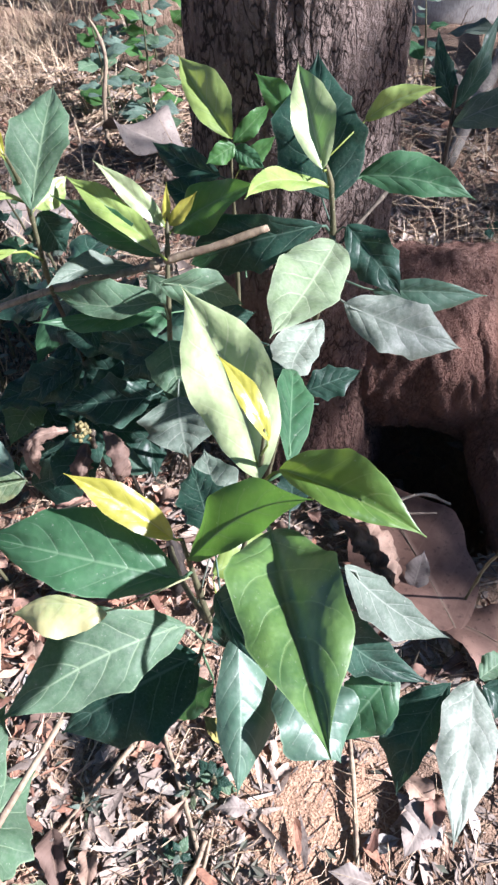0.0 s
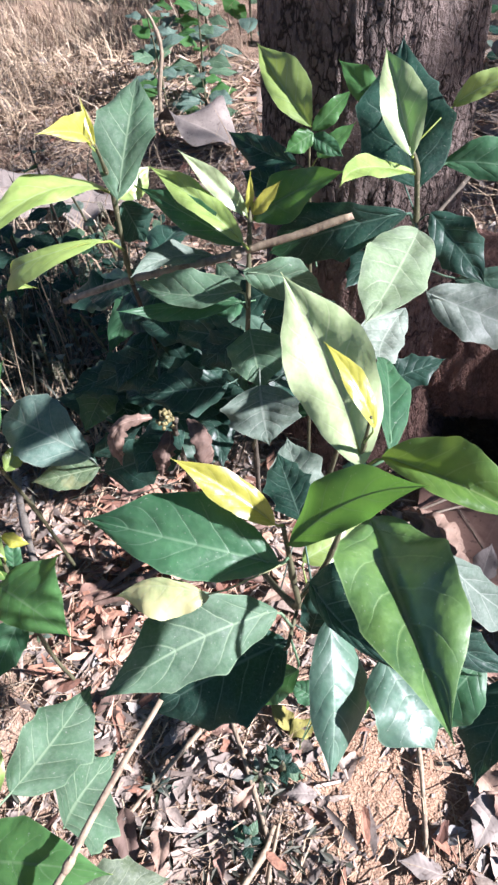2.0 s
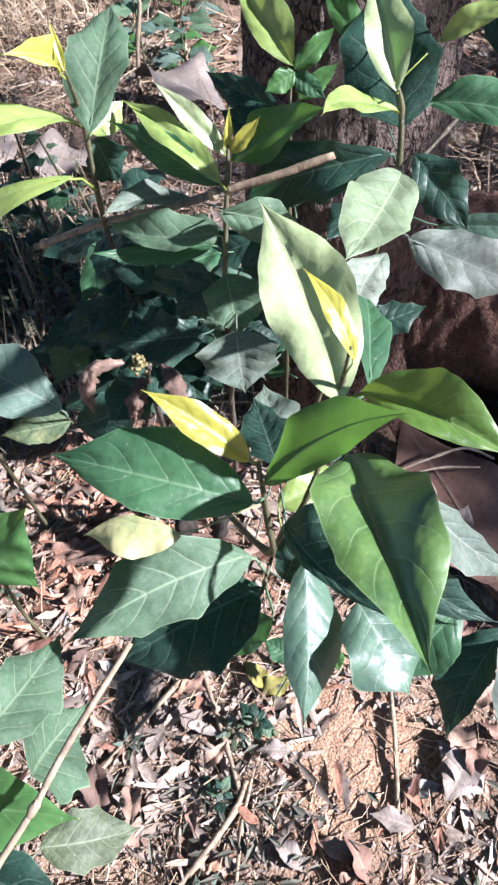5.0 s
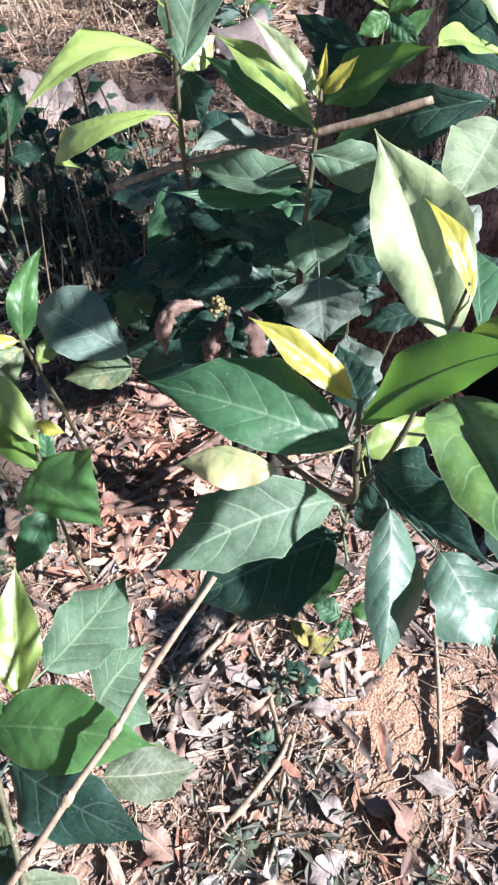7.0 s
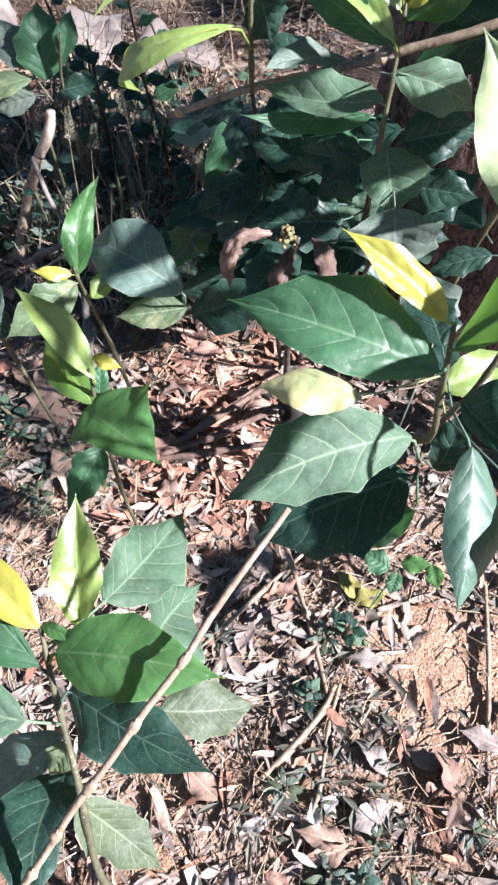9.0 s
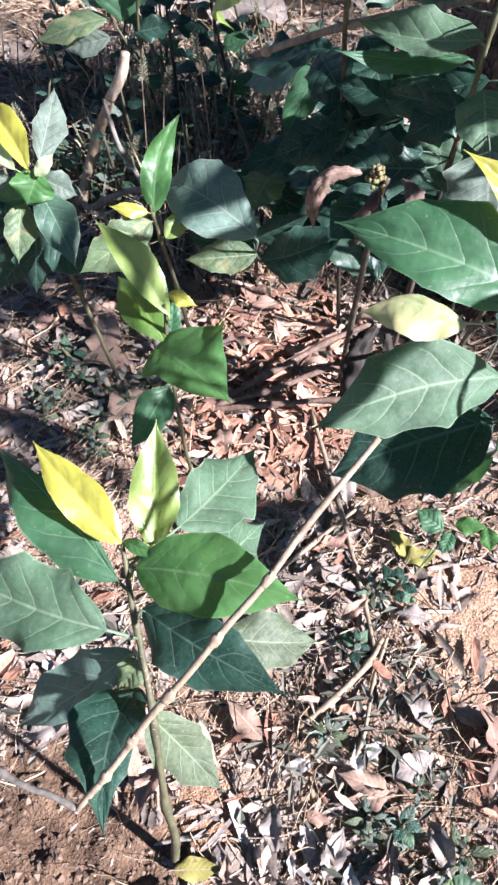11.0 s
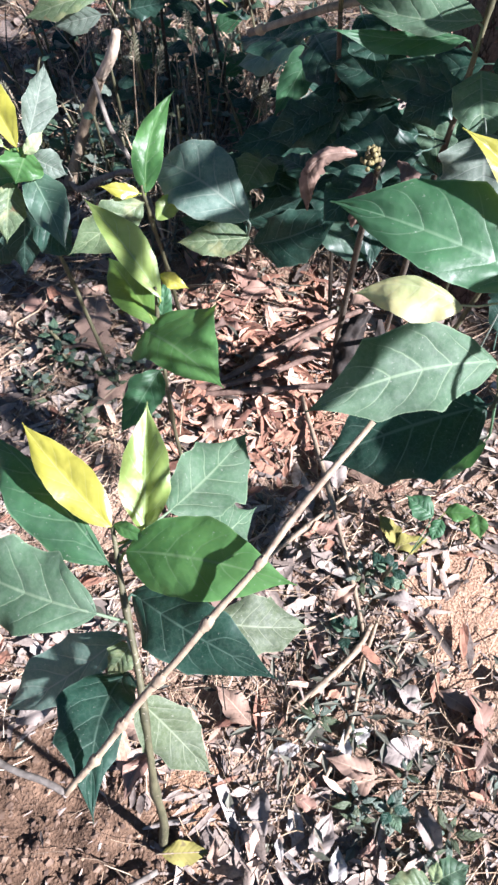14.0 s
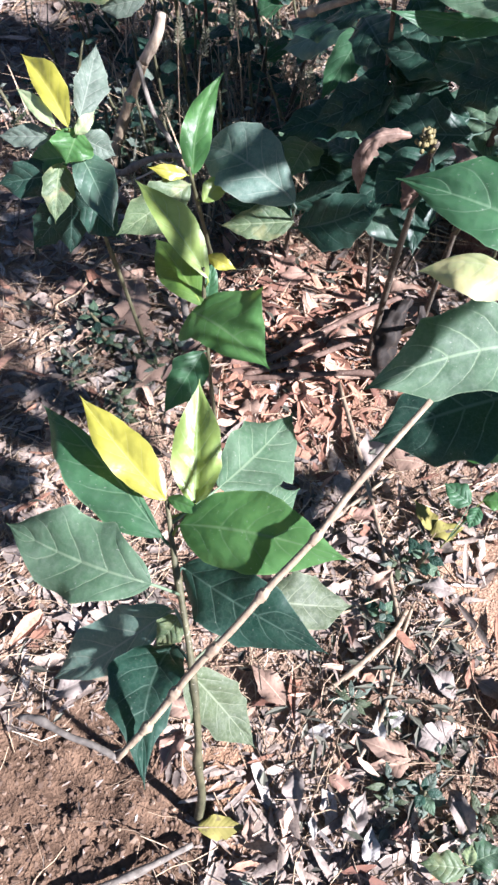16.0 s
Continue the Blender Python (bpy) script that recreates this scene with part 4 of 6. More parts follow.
# right-hand stem in the dark bark that stands in for shade
tube("stem", [(-0.385, 0.86, -0.01, 0.0032), (-0.35, 0.735, 0.15, 0.0027), (-0.315, 0.598, 0.285, 0.0021)], DARK_WOOD, shrub, 24, 8, (0.35, 0.6, 0.8), 0.1)
leaf(shrub, (-0.419, 0.541, 0.365), (-0.412, 0.634, 0.435), (0.33, -0.58, 0.74), 0.036, 16, 0.04, FRESH, (-0.422, 0.544, 0.356), form=(-0.09, -0.01, 0.30))
leaf(shrub, (-0.425, 0.537, 0.366), (-0.465, 0.522, 0.377), (0.41, -0.72, 0.55), 0.017, 15, 0.1, YELLOW, (-0.422, 0.544, 0.359))
leaf(shrub, (-0.305, 0.566, 0.336), (-0.441, 0.630, 0.339), (-0.24, -0.55, 0.80), 0.087, 15, 0.22, BLUISH, (-0.315, 0.598, 0.285), form=(0.04, 0.02, 0.44))
leaf(shrub, (-0.409, 0.541, 0.331), (-0.389, 0.574, 0.352), (0.37, -0.66, 0.65), 0.026, 17, 0.03, LIME, (-0.419, 0.548, 0.326))
leaf(shrub, (-0.423, 0.539, 0.353), (-0.491, 0.471, 0.316), (0.37, -0.70, 0.61), 0.053, 17, 0.05, BLOTCH, (-0.421, 0.545, 0.346))
leaf(shrub, (-0.312, 0.597, 0.284), (-0.399, 0.569, 0.278), (0.19, -0.73, 0.66), 0.044, 17, 0.05, BLOTCH, (-0.315, 0.600, 0.271))
leaf(shrub, (-0.319, 0.611, 0.280), (-0.407, 0.602, 0.287), (0.12, -0.73, 0.67), 0.047, 17, 0.05, DARK, (-0.315, 0.600, 0.271))
leaf(shrub, (-0.319, 0.605, 0.298), (-0.250, 0.620, 0.341), (-0.09, -0.88, 0.47), 0.030, 17, 0.05, DARK, (-0.315, 0.598, 0.285))
leaf(shrub, (-0.306, 0.596, 0.276), (-0.205, 0.607, 0.337), (-0.20, -0.85, 0.49), 0.067, 17, 0.03, DARK, (-0.315, 0.600, 0.271), form=(0.05, 0.07, 0.41))
shrub = thing('shrub', 'young shrub shoot with a yellow-green leaf pair', 'shrub', "shrubs")
tube("stem", [(-0.36, 0.43, -0.01, 0.0030), (-0.355, 0.4, 0.15, 0.0024), (-0.358, 0.4, 0.3, 0.0020), (-0.357, 0.402, 0.365, 0.0014)], STEM, shrub, 24, 8, (0.35, 0.6, 0.8), 0.1)
leaf(shrub, (-0.351, 0.398, 0.356), (-0.450, 0.460, 0.407), (0.15, -0.47, 0.87), 0.038, 26, 0.06, LIME, (-0.357, 0.401, 0.339), form=(0.02, 0.19, 0.44))
leaf(shrub, (-0.358, 0.393, 0.321), (-0.436, 0.460, 0.335), (-0.07, -0.28, 0.96), 0.044, 14, 0.10, TENDER, (-0.358, 0.400, 0.300), form=(0.01, -0.06, 0.41))
leaf(shrub, (-0.369, 0.390, 0.311), (-0.264, 0.328, 0.325), (-0.24, -0.20, 0.95), 0.077, 15, 0.10, FRESH, (-0.358, 0.400, 0.306), form=(-0.01, -0.26, 0.37), horns=((-1, 0.46, 0.40, 0.22), (1, 0.12, 0.7, 0.15)))
leaf(shrub, (-0.358, 0.417, 0.368), (-0.326, 0.413, 0.362), (0.06, -0.69, 0.72), 0.016, 17, 0.1, YELLOW, (-0.357, 0.402, 0.358))
leaf(shrub, (-0.359, 0.390, 0.250), (-0.383, 0.319, 0.213), (0.29, -0.52, 0.80), 0.044, 17, 0.04, MID, (-0.357, 0.400, 0.240))
leaf(shrub, (-0.361, 0.412, 0.302), (-0.361, 0.439, 0.342), (0.28, -0.79, 0.54), 0.022, 17, 0.03, MID, (-0.358, 0.400, 0.300))
shrub = thing('shrub', 'small shrub with yellow-green tips above dark dusty leaves', 'shrub', "shrubs")
tube("stem", [(-0.53, 0.57, -0.01, 0.0032), (-0.54, 0.54, 0.2, 0.0027), (-0.545, 0.51, 0.36, 0.0021), (-0.545, 0.505, 0.425, 0.0015)], STEM, shrub, 24, 8, (0.35, 0.6, 0.8), 0.1)
leaf(shrub, (-0.540, 0.499, 0.424), (-0.616, 0.557, 0.460), (0.07, -0.46, 0.89), 0.036, 30, 0.06, YELLOW, (-0.545, 0.506, 0.412), form=(0.04, 0.26, 0.40))
leaf(shrub, (-0.555, 0.498, 0.422), (-0.612, 0.527, 0.439), (-0.02, -0.56, 0.83), 0.019, 20, 0.05, LIGHT, (-0.545, 0.506, 0.412), form=(0.02, 0.06, 0.38))
leaf(shrub, (-0.536, 0.518, 0.424), (-0.548, 0.601, 0.459), (0.50, -0.27, 0.82), 0.035, 14, 0.07, DUSTY, (-0.545, 0.506, 0.412), form=(0.01, 0.19, 0.40))
leaf(shrub, (-0.534, 0.501, 0.416), (-0.514, 0.515, 0.438), (0.29, -0.90, 0.32), 0.016, 15, 0.03, LIGHT, (-0.545, 0.506, 0.405))
leaf(shrub, (-0.567, 0.503, 0.406), (-0.631, 0.497, 0.397), (0.01, -0.86, 0.51), 0.026, 17, 0.04, DUSTY, (-0.545, 0.507, 0.399))
leaf(shrub, (-0.546, 0.516, 0.387), (-0.485, 0.458, 0.335), (0.23, -0.50, 0.84), 0.046, 16, 0.04, SHEEN, (-0.545, 0.508, 0.380), form=(-0.03, -0.09, 0.39))
leaf(shrub, (-0.564, 0.504, 0.373), (-0.556, 0.455, 0.329), (0.44, -0.55, 0.70), 0.039, 19, 0.05, BLOTCH, (-0.545, 0.509, 0.373), form=(0.02, -0.09, 0.36))
leaf(shrub, (-0.564, 0.506, 0.358), (-0.644, 0.487, 0.339), (0.08, -0.85, 0.51), 0.045, 17, 0.05, DARK, (-0.544, 0.513, 0.344))
leaf(shrub, (-0.536, 0.512, 0.415), (-0.547, 0.489, 0.385), (0.43, -0.78, 0.45), 0.047, 17, 0.05, FRESH, (-0.545, 0.506, 0.405))
leaf(shrub, (-0.562, 0.517, 0.337), (-0.565, 0.481, 0.259), (0.46, -0.81, 0.36), 0.050, 17, 0.05, DARK, (-0.544, 0.516, 0.328))
leaf(shrub, (-0.543, 0.520, 0.381), (-0.511, 0.538, 0.390), (0.31, -0.81, 0.51), 0.026, 17, 0.05, DUSTY, (-0.545, 0.509, 0.373))
leaf(shrub, (-0.551, 0.513, 0.319), (-0.502, 0.502, 0.283), (0.34, -0.66, 0.67), 0.045, 17, 0.05, DARK, (-0.544, 0.519, 0.312))
leaf(shrub, (-0.567, 0.514, 0.315), (-0.613, 0.473, 0.260), (0.29, -0.87, 0.39), 0.048, 17, 0.05, DARK, (-0.544, 0.519, 0.312))
leaf(shrub, (-0.561, 0.517, 0.323), (-0.611, 0.521, 0.299), (-0.26, -0.87, 0.41), 0.045, 17, 0.05, DARK, (-0.544, 0.519, 0.312))
leaf(shrub, (-0.558, 0.517, 0.374), (-0.605, 0.502, 0.367), (0.18, -0.83, 0.52), 0.039, 17, 0.05, MID, (-0.545, 0.510, 0.366))
leaf(shrub, (-0.545, 0.526, 0.395), (-0.506, 0.530, 0.377), (0.34, -0.74, 0.58), 0.035, 17, 0.05, DUSTY, (-0.545, 0.508, 0.386))
shrub = thing('shrub', 'low leafy shrub with a yellow young leaf, on bare soil', 'shrub', "shrubs")
tube("stem", [(-0.226, -0.035, -0.01, 0.0052), (-0.221, -0.022, 0.10, 0.0043), (-0.223, -0.012, 0.20, 0.0037), (-0.221, -0.002, 0.3, 0.0029), (-0.24, 0.04, 0.35, 0.0024), (-0.265, 0.085, 0.39, 0.0021), (-0.28, 0.115, 0.418, 0.0016)], STEM, shrub, 24, 8, (0.35, 0.6, 0.8), 0.1)
leaf(shrub, (-0.279, 0.096, 0.397), (-0.409, 0.171, 0.408), (-0.07, -0.28, 0.96), 0.040, 17, 0.10, MID, (-0.268, 0.091, 0.396), form=(0.04, -0.60, 0.38))
leaf(shrub, (-0.281, 0.115, 0.418), (-0.361, 0.159, 0.454), (0.19, -0.40, 0.90), 0.035, 24, 0.03, YELLOW, form=(-0.02, 0.09, 0.41))
leaf(shrub, (-0.269, 0.137, 0.375), (-0.295, 0.226, 0.419), (0.08, -0.42, 0.90), 0.049, 36, -0.03, LIME, (-0.276, 0.106, 0.410), form=(-0.01, 0.08, 0.36))
leaf(shrub, (-0.260, 0.165, 0.364), (-0.226, 0.277, 0.335), (0.33, 0.14, 0.93), 0.063, 15, -0.01, VEINED, (-0.274, 0.103, 0.407), form=(0.02, 0.15, 0.37), horns=((1, 0.55, 0.25, 0.14), (-1, 0.60, 0.22, 0.12)))
leaf(shrub, (-0.266, 0.103, 0.412), (-0.145, 0.101, 0.436), (-0.18, -0.48, 0.86), 0.059, 15, 0.06, FRESH, (-0.271, 0.097, 0.401), form=(-0.04, 0.00, 0.37))
leaf(shrub, (-0.269, 0.056, 0.409), (-0.391, 0.072, 0.397), (-0.15, -0.41, 0.90), 0.063, 15, 0.05, VEINED, (-0.255, 0.067, 0.374), form=(-0.03, 0.10, 0.44))
leaf(shrub, (-0.266, 0.096, 0.354), (-0.143, 0.056, 0.380), (-0.28, -0.25, 0.93), 0.055, 17, 0.06, DARK, (-0.260, 0.076, 0.382), form=(0.02, -0.03, 0.40))
leaf(shrub, (-0.204, 0.108, 0.306), (-0.131, 0.136, 0.278), (0.41, -0.18, 0.89), 0.049, 15, 0.03, SPECKLED, (-0.236, 0.032, 0.340), form=(0.03, -0.05, 0.38))
leaf(shrub, (-0.268, 0.071, 0.326), (-0.370, 0.012, 0.216), (-0.34, -0.66, 0.67), 0.049, 19, 0.03, BLUISH, (-0.245, 0.049, 0.358), form=(-0.03, 0.22, 0.36))
leaf(shrub, (-0.260, 0.053, 0.299), (-0.238, -0.055, 0.334), (0.00, 0.31, 0.95), 0.056, 19, 0.13, DARK, (-0.236, 0.032, 0.340), form=(0.09, 0.20, 0.34))
leaf(shrub, (-0.236, 0.026, 0.340), (-0.178, 0.007, 0.248), (0.68, -0.51, 0.53), 0.044, 17, -0.01, SPECKLED, (-0.234, 0.027, 0.335), form=(-0.01, 0.07, 0.33))
leaf(shrub, (-0.280, 0.117, 0.419), (-0.248, 0.111, 0.422), (-0.19, -0.38, 0.90), 0.011, 19, 0.1, FRESH, (-0.279, 0.112, 0.415))
leaf(shrub, (-0.214, 0.150, 0.343), (-0.206, 0.244, 0.262), (0.73, 0.40, 0.55), 0.080, 15, -0.13, VEINED, form=(0.00, 0.12, 0.32), horns=((1, 0.45, 0.3, 0.08), (1, 0.7, 0.35, 0.08), (-1, 0.5, 0.3, 0.08), (-1, 0.75, 0.35, 0.08)))
leaf(shrub, (-0.257, 0.064, 0.335), (-0.272, 0.043, 0.309), (-0.05, -0.76, 0.64), 0.023, 15, 0.05, BLOTCH, (-0.242, 0.044, 0.354))
shrub = thing('shrub', 'small shrub with mottled and bluish dusty leaves in the weeds', 'shrub', "shrubs")
tube("stem", [(-0.62, 1.06, -0.01, 0.0027), (-0.625, 1.03, 0.2, 0.0024), (-0.618, 1, 0.34, 0.0021), (-0.605, 1, 0.42, 0.0014)], STEM, shrub, 24, 8, (0.35, 0.6, 0.8), 0.1)
tube("stem", [(-0.622, 1.02, 0.26, 0.0019), (-0.645, 1, 0.32, 0.0016), (-0.668, 1, 0.36, 0.0013)], STEM, shrub, 24, 8, (0.35, 0.6, 0.8), 0.1)
leaf(shrub, (-0.646, 1.000, 0.346), (-0.653, 1.044, 0.445), (0.41, -0.82, 0.39), 0.087, 20, 0.05, MID, (-0.652, 1.000, 0.332))
leaf(shrub, (-0.667, 1.002, 0.361), (-0.730, 1.043, 0.417), (0.17, -0.70, 0.70), 0.064, 17, 0.05, DUSTY)
leaf(shrub, (-0.667, 0.997, 0.350), (-0.785, 0.961, 0.314), (0.04, -0.78, 0.62), 0.043, 17, 0.1, BLOTCH, (-0.661, 1.000, 0.348))
leaf(shrub, (-0.667, 0.997, 0.321), (-0.749, 0.982, 0.298), (0.07, -0.94, 0.35), 0.040, 17, 0.06, DUSTY, (-0.647, 1.000, 0.324))
leaf(shrub, (-0.609, 0.998, 0.384), (-0.594, 1.030, 0.443), (0.39, -0.85, 0.36), 0.036, 17, 0.04, MID)
leaf(shrub, (-0.626, 0.998, 0.332), (-0.560, 1.019, 0.346), (0.20, -0.90, 0.39), 0.037, 17, 0.05, DARK, (-0.619, 1.003, 0.326))
shrub = thing('shrub', 'drooping shrub shoot with a dusty pale leaf', 'shrub', "shrubs")
tube("stem", [(0.31, 0.62, -0.01, 0.0021), (0.29, 0.55, 0.2, 0.0019), (0.275, 0.5, 0.3, 0.0016)], STEM, shrub, 24, 8, (0.35, 0.6, 0.8), 0.1)
leaf(shrub, (0.195, 0.333, 0.311), (0.148, 0.255, 0.221), (-0.38, -0.59, 0.71), 0.053, 19, 0.08, DARK, form=(0.04, 0.38, 0.43))
leaf(shrub, (0.223, 0.345, 0.295), (0.184, 0.193, 0.279), (0.12, -0.14, 0.98), 0.060, 14, 0.08, CHALKY, form=(0.01, 0.05, 0.35))
leaf(shrub, (0.228, 0.345, 0.300), (0.265, 0.373, 0.300), (0.13, -0.17, 0.98), 0.030, 17, 0.05, VEINED)
leaf(shrub, (0.230, 0.337, 0.300), (0.274, 0.323, 0.280), (0.14, -0.63, 0.76), 0.040, 17, 0.05, DARK)
shrub = thing('seedling', 'pale green seedling growing from the litter', 'seedling')
tube("stem", [(0.07, 0.02, -0.01, 0.0010), (0.07, 0.022, 0.03, 0.0010), (0.068, 0.022, 0.05, 0.0008)], GREEN_STEM, shrub, 24, 8, (0.35, 0.6, 0.8), 0.1)
leaf(shrub, (0.044, -0.001, 0.050), (-0.000, -0.010, 0.050), (0.01, -0.07, 1.00), 0.029, 14, 0.05, BLOTCH, (0.069, 0.022, 0.044))
leaf(shrub, (0.048, 0.005, 0.050), (0.076, 0.026, 0.060), (-0.25, -0.13, 0.96), 0.030, 14, 0.05, VEINED, (0.069, 0.022, 0.044))
leaf(shrub, (0.046, 0.003, 0.050), (0.043, 0.021, 0.070), (-0.24, -0.73, 0.64), 0.014, 14, 0.05, LIGHT, (0.069, 0.022, 0.044))
shrub = thing('seedling', 'small green seedling under the shrub leaves', 'seedling')
tube("stem", [(-0.03, 0.36, -0.01, 0.0009), (-0.028, 0.355, 0.03, 0.0007), (-0.026, 0.35, 0.06, 0.0005)], GREEN_STEM, shrub, 24, 8, (0.35, 0.6, 0.8), 0.1)
leaf(shrub, (-0.008, 0.405, 0.060), (-0.047, 0.420, 0.070), (0.01, -0.52, 0.85), 0.033, 17, 0.05, MID, (-0.027, 0.352, 0.045))
leaf(shrub, (0.006, 0.416, 0.060), (0.044, 0.418, 0.070), (-0.19, -0.49, 0.85), 0.024, 17, 0.05, FRESH, (-0.027, 0.352, 0.045))
leaf(shrub, (0.044, 0.418, 0.070), (0.056, 0.394, 0.050), (-0.07, -0.66, 0.75), 0.024, 17, 0.05, FRESH)
leaf(shrub, (0.003, 0.403, 0.060), (-0.004, 0.374, 0.050), (-0.07, -0.31, 0.95), 0.021, 17, 0.05, MID, (-0.027, 0.352, 0.045))

# ---- bare twigs ----
def bare_twig(label, points, material, n, nodes, cut):
    """A stick with swollen nodes, leaf scars and a pale cut end."""
    ob = thing("twig", label, "twig")
    tube("stick", points, material, ob, n, 10, (), 0.14)
    rows = spline(points, 60)
    for f in nodes:
        i = int(f * 58)
        a, b, c = (Vector(rows[k][:3]) for k in (i, i + 1, i + 2))
        r = rows[i][3]
        d = (c - a).normalized() * 0.006
        tube("node", [(*(b - d), r * 0.95), (*(b - d * 0.3), r * 1.45), (*(b + d * 0.3), r * 1.55), (*(b + d), r * 0.95)], TWIG, ob, 8, 9, (), 0.2)
        tube("bud", [(*(b + Vector((0, 0, r))), r * 0.5), (*(b + d * 0.8 + Vector((0, 0, r * 1.7))), r * 0.1)], material, ob, 4, 6)
    e, f = Vector(rows[60 * cut][:3]), Vector(rows[60 * cut + (1 - 2 * cut)][:3])
    d = (e - f).normalized()
    r = rows[60 * cut][3]
    tube("cut_end", [(*(e - d * 0.001), r * 1.02), (*(e + d * 0.0006), r * 0.93)], DRY_PALE, ob, 2, 10, (), 0.05, "pale broken end")
    return ob


twig = bare_twig("bare pale-brown twig with swollen nodes, propped among the leaves", [(-0.264, -0.044, 0.330, 0.0024), (-0.245, -0.016, 0.356, 0.0026), (-0.225, 0.016, 0.390, 0.0026), (-0.205, 0.042, 0.418, 0.0024), (-0.189, 0.069, 0.438, 0.0026), (-0.170, 0.099, 0.457, 0.0023), (-0.154, 0.135, 0.473, 0.0025), (-0.122, 0.197, 0.497, 0.0020)], TWIG, 40, (0.12, 0.22, 0.36, 0.55, 0.74), 0)
tube("side_branch", [(-0.263, -0.043, 0.331, 0.0026), (-0.283, -0.040, 0.329, 0.0023), (-0.306, -0.039, 0.325, 0.0024), (-0.333, -0.035, 0.320, 0.0027), (-0.347, -0.037, 0.315, 0.0020)], GREY_WOOD, twig, 20, 9, (0.7,), 0.2, "weathered grey side branch")
twig = bare_twig("bare grey-brown twig with a pale cut end above the dark leaves", [(-0.345, 0.70, 0.475, 0.0038), (-0.25, 0.665, 0.53, 0.0040), (-0.16, 0.64, 0.57, 0.0040), (-0.104, 0.628, 0.595, 0.0044)], GREY_WOOD, 26, (0.05, 0.95), 0)
tube("cut_end", [(-0.105, 0.628, 0.595, 0.0044), (-0.05, 0.626, 0.615, 0.0042), (0.0, 0.625, 0.637, 0.0038)], TWIG, twig, 14, 10, (), 0.15, "pale tan peeled end")

# ---- loose things on the ground ----
def on_ground(x, y):
    return bumps(x, y) + 0.002


def scatter(name, label, count, material, seed, maker, density, lift, soft=False):
    """Many small scraps as one mesh. maker gives local places and faces; density the share kept at a place."""
    rng = random.Random(seed)
    verts, faces = [], []
    made = 0
    while made < count:
        u = rng.random()
        y = -0.32 + 3.4 * u ** 1.7
        wide = 0.40 + 0.42 * (y + 0.3)
        x = -0.27 * (0.35 + 0.9 * y) + rng.uniform(-1, 1) * wide
        if rng.random() > density(x, y):
            continue
        made += 1
        pts, fs = maker(rng, 1.0 + 0.55 * max(0, y - 0.4))
        m = Matrix.Translation((x, y, bumps(x, y) + crumbs(x, y) + rng.uniform(*lift))) @ Euler((rng.gauss(0, 0.24), rng.gauss(0, 0.24), rng.uniform(0, 6.3))).to_matrix().to_4x4()
        k = len(verts)
        verts += [m @ Vector(p) for p in pts]
        faces += [tuple(k + i for i in f) for f in fs]
    return tagged(mesh_part(name, verts, faces, material, smooth=soft), label, "litter", kind="stuff")


def scrap(rng, grow):
    """A small torn and bent piece of dead leaf."""
    return curled_piece(rng, grow * rng.uniform(0.3, 0.85))


def straw_piece(rng, grow):
    """A thin bent stalk of four lengths."""
    l, r = rng.uniform(0.014, 0.06) * grow, rng.uniform(0.0003, 0.0008) * grow
    b, c = rng.gauss(0, 0.22) * l, rng.gauss(0, 0.12) * l
    pts = []
    for f in (-1, -0.4, 0.15, 0.6, 1):
        x, y, z = f * l, b * f * f + c * math.sin(3 * f), 0.08 * l * (1 - f * f) * rng.random()
        pts += [(x, y - r, z - r), (x, y + r, z - r), (x, y, z + r)]
    fs = []
    for i in (0, 3, 6, 9):
        fs += [(i, i + 1, i + 4, i + 3), (i + 1, i + 2, i + 5, i + 4), (i + 2, i, i + 3, i + 5)]
    return pts, fs


def clod(rng, grow):
    r = (0.0008 + 0.0048 * rng.random() ** 3) * grow
    pts = [(r * rng.uniform(0.6, 1.2) * math.cos(a), r * rng.uniform(0.6, 1.2) * math.sin(a), r * rng.uniform(-0.2, 0.3)) for a in (0, 1.25, 2.5, 3.8, 5.0)]
    pts += [(r * 0.2, 0, r * rng.uniform(0.5, 0.9)), (0, 0, -r * 0.6)]
    return pts, [(i, (i + 1) % 5, 5) for i in range(5)] + [((i + 1) % 5, i, 6) for i in range(5)]


def curled_piece(rng, grow):
    """A larger piece of dead leaf, curled across and torn at its ends."""
    l, w = (0.007 + 0.019 * rng.random()) * grow, (0.0020 + 0.0080 * rng.random() ** 1.6) * grow
    up, bow, skew = rng.uniform(-0.4, 0.6), rng.uniform(-0.2, 0.2), rng.uniform(-0.9, 0.9)
    sides = [[rng.uniform(0.2, 0.6), rng.uniform(0.6, 1.1), rng.uniform(0.6, 1.2), rng.uniform(0.4, 1.0), rng.uniform(0.02, 0.5)] for _ in (0, 1)]
    pts, fs = [], []
    for i, f in enumerate((-1, -0.45, 0.2, 0.7, 1.1)):
        for j in (-1, -0.4, 0.4, 1):
            k = sides[j > 0][i] * rng.uniform(0.85, 1.15)
            pts.append((f * l + skew * w * j + rng.uniform(-0.12, 0.12) * l, j * w * k, w * k * up * j * j + bow * l * f * f + rng.uniform(-0.15, 0.15) * w))
        if i:
            q = 4 * i
            fs += [(q - 4 + j, q - 3 + j, q + 1 + j, q + j) for j in range(3)]
    return pts, fs


def big_clod(rng, grow):
    return clod(rng, rng.uniform(0.6, 1.45))


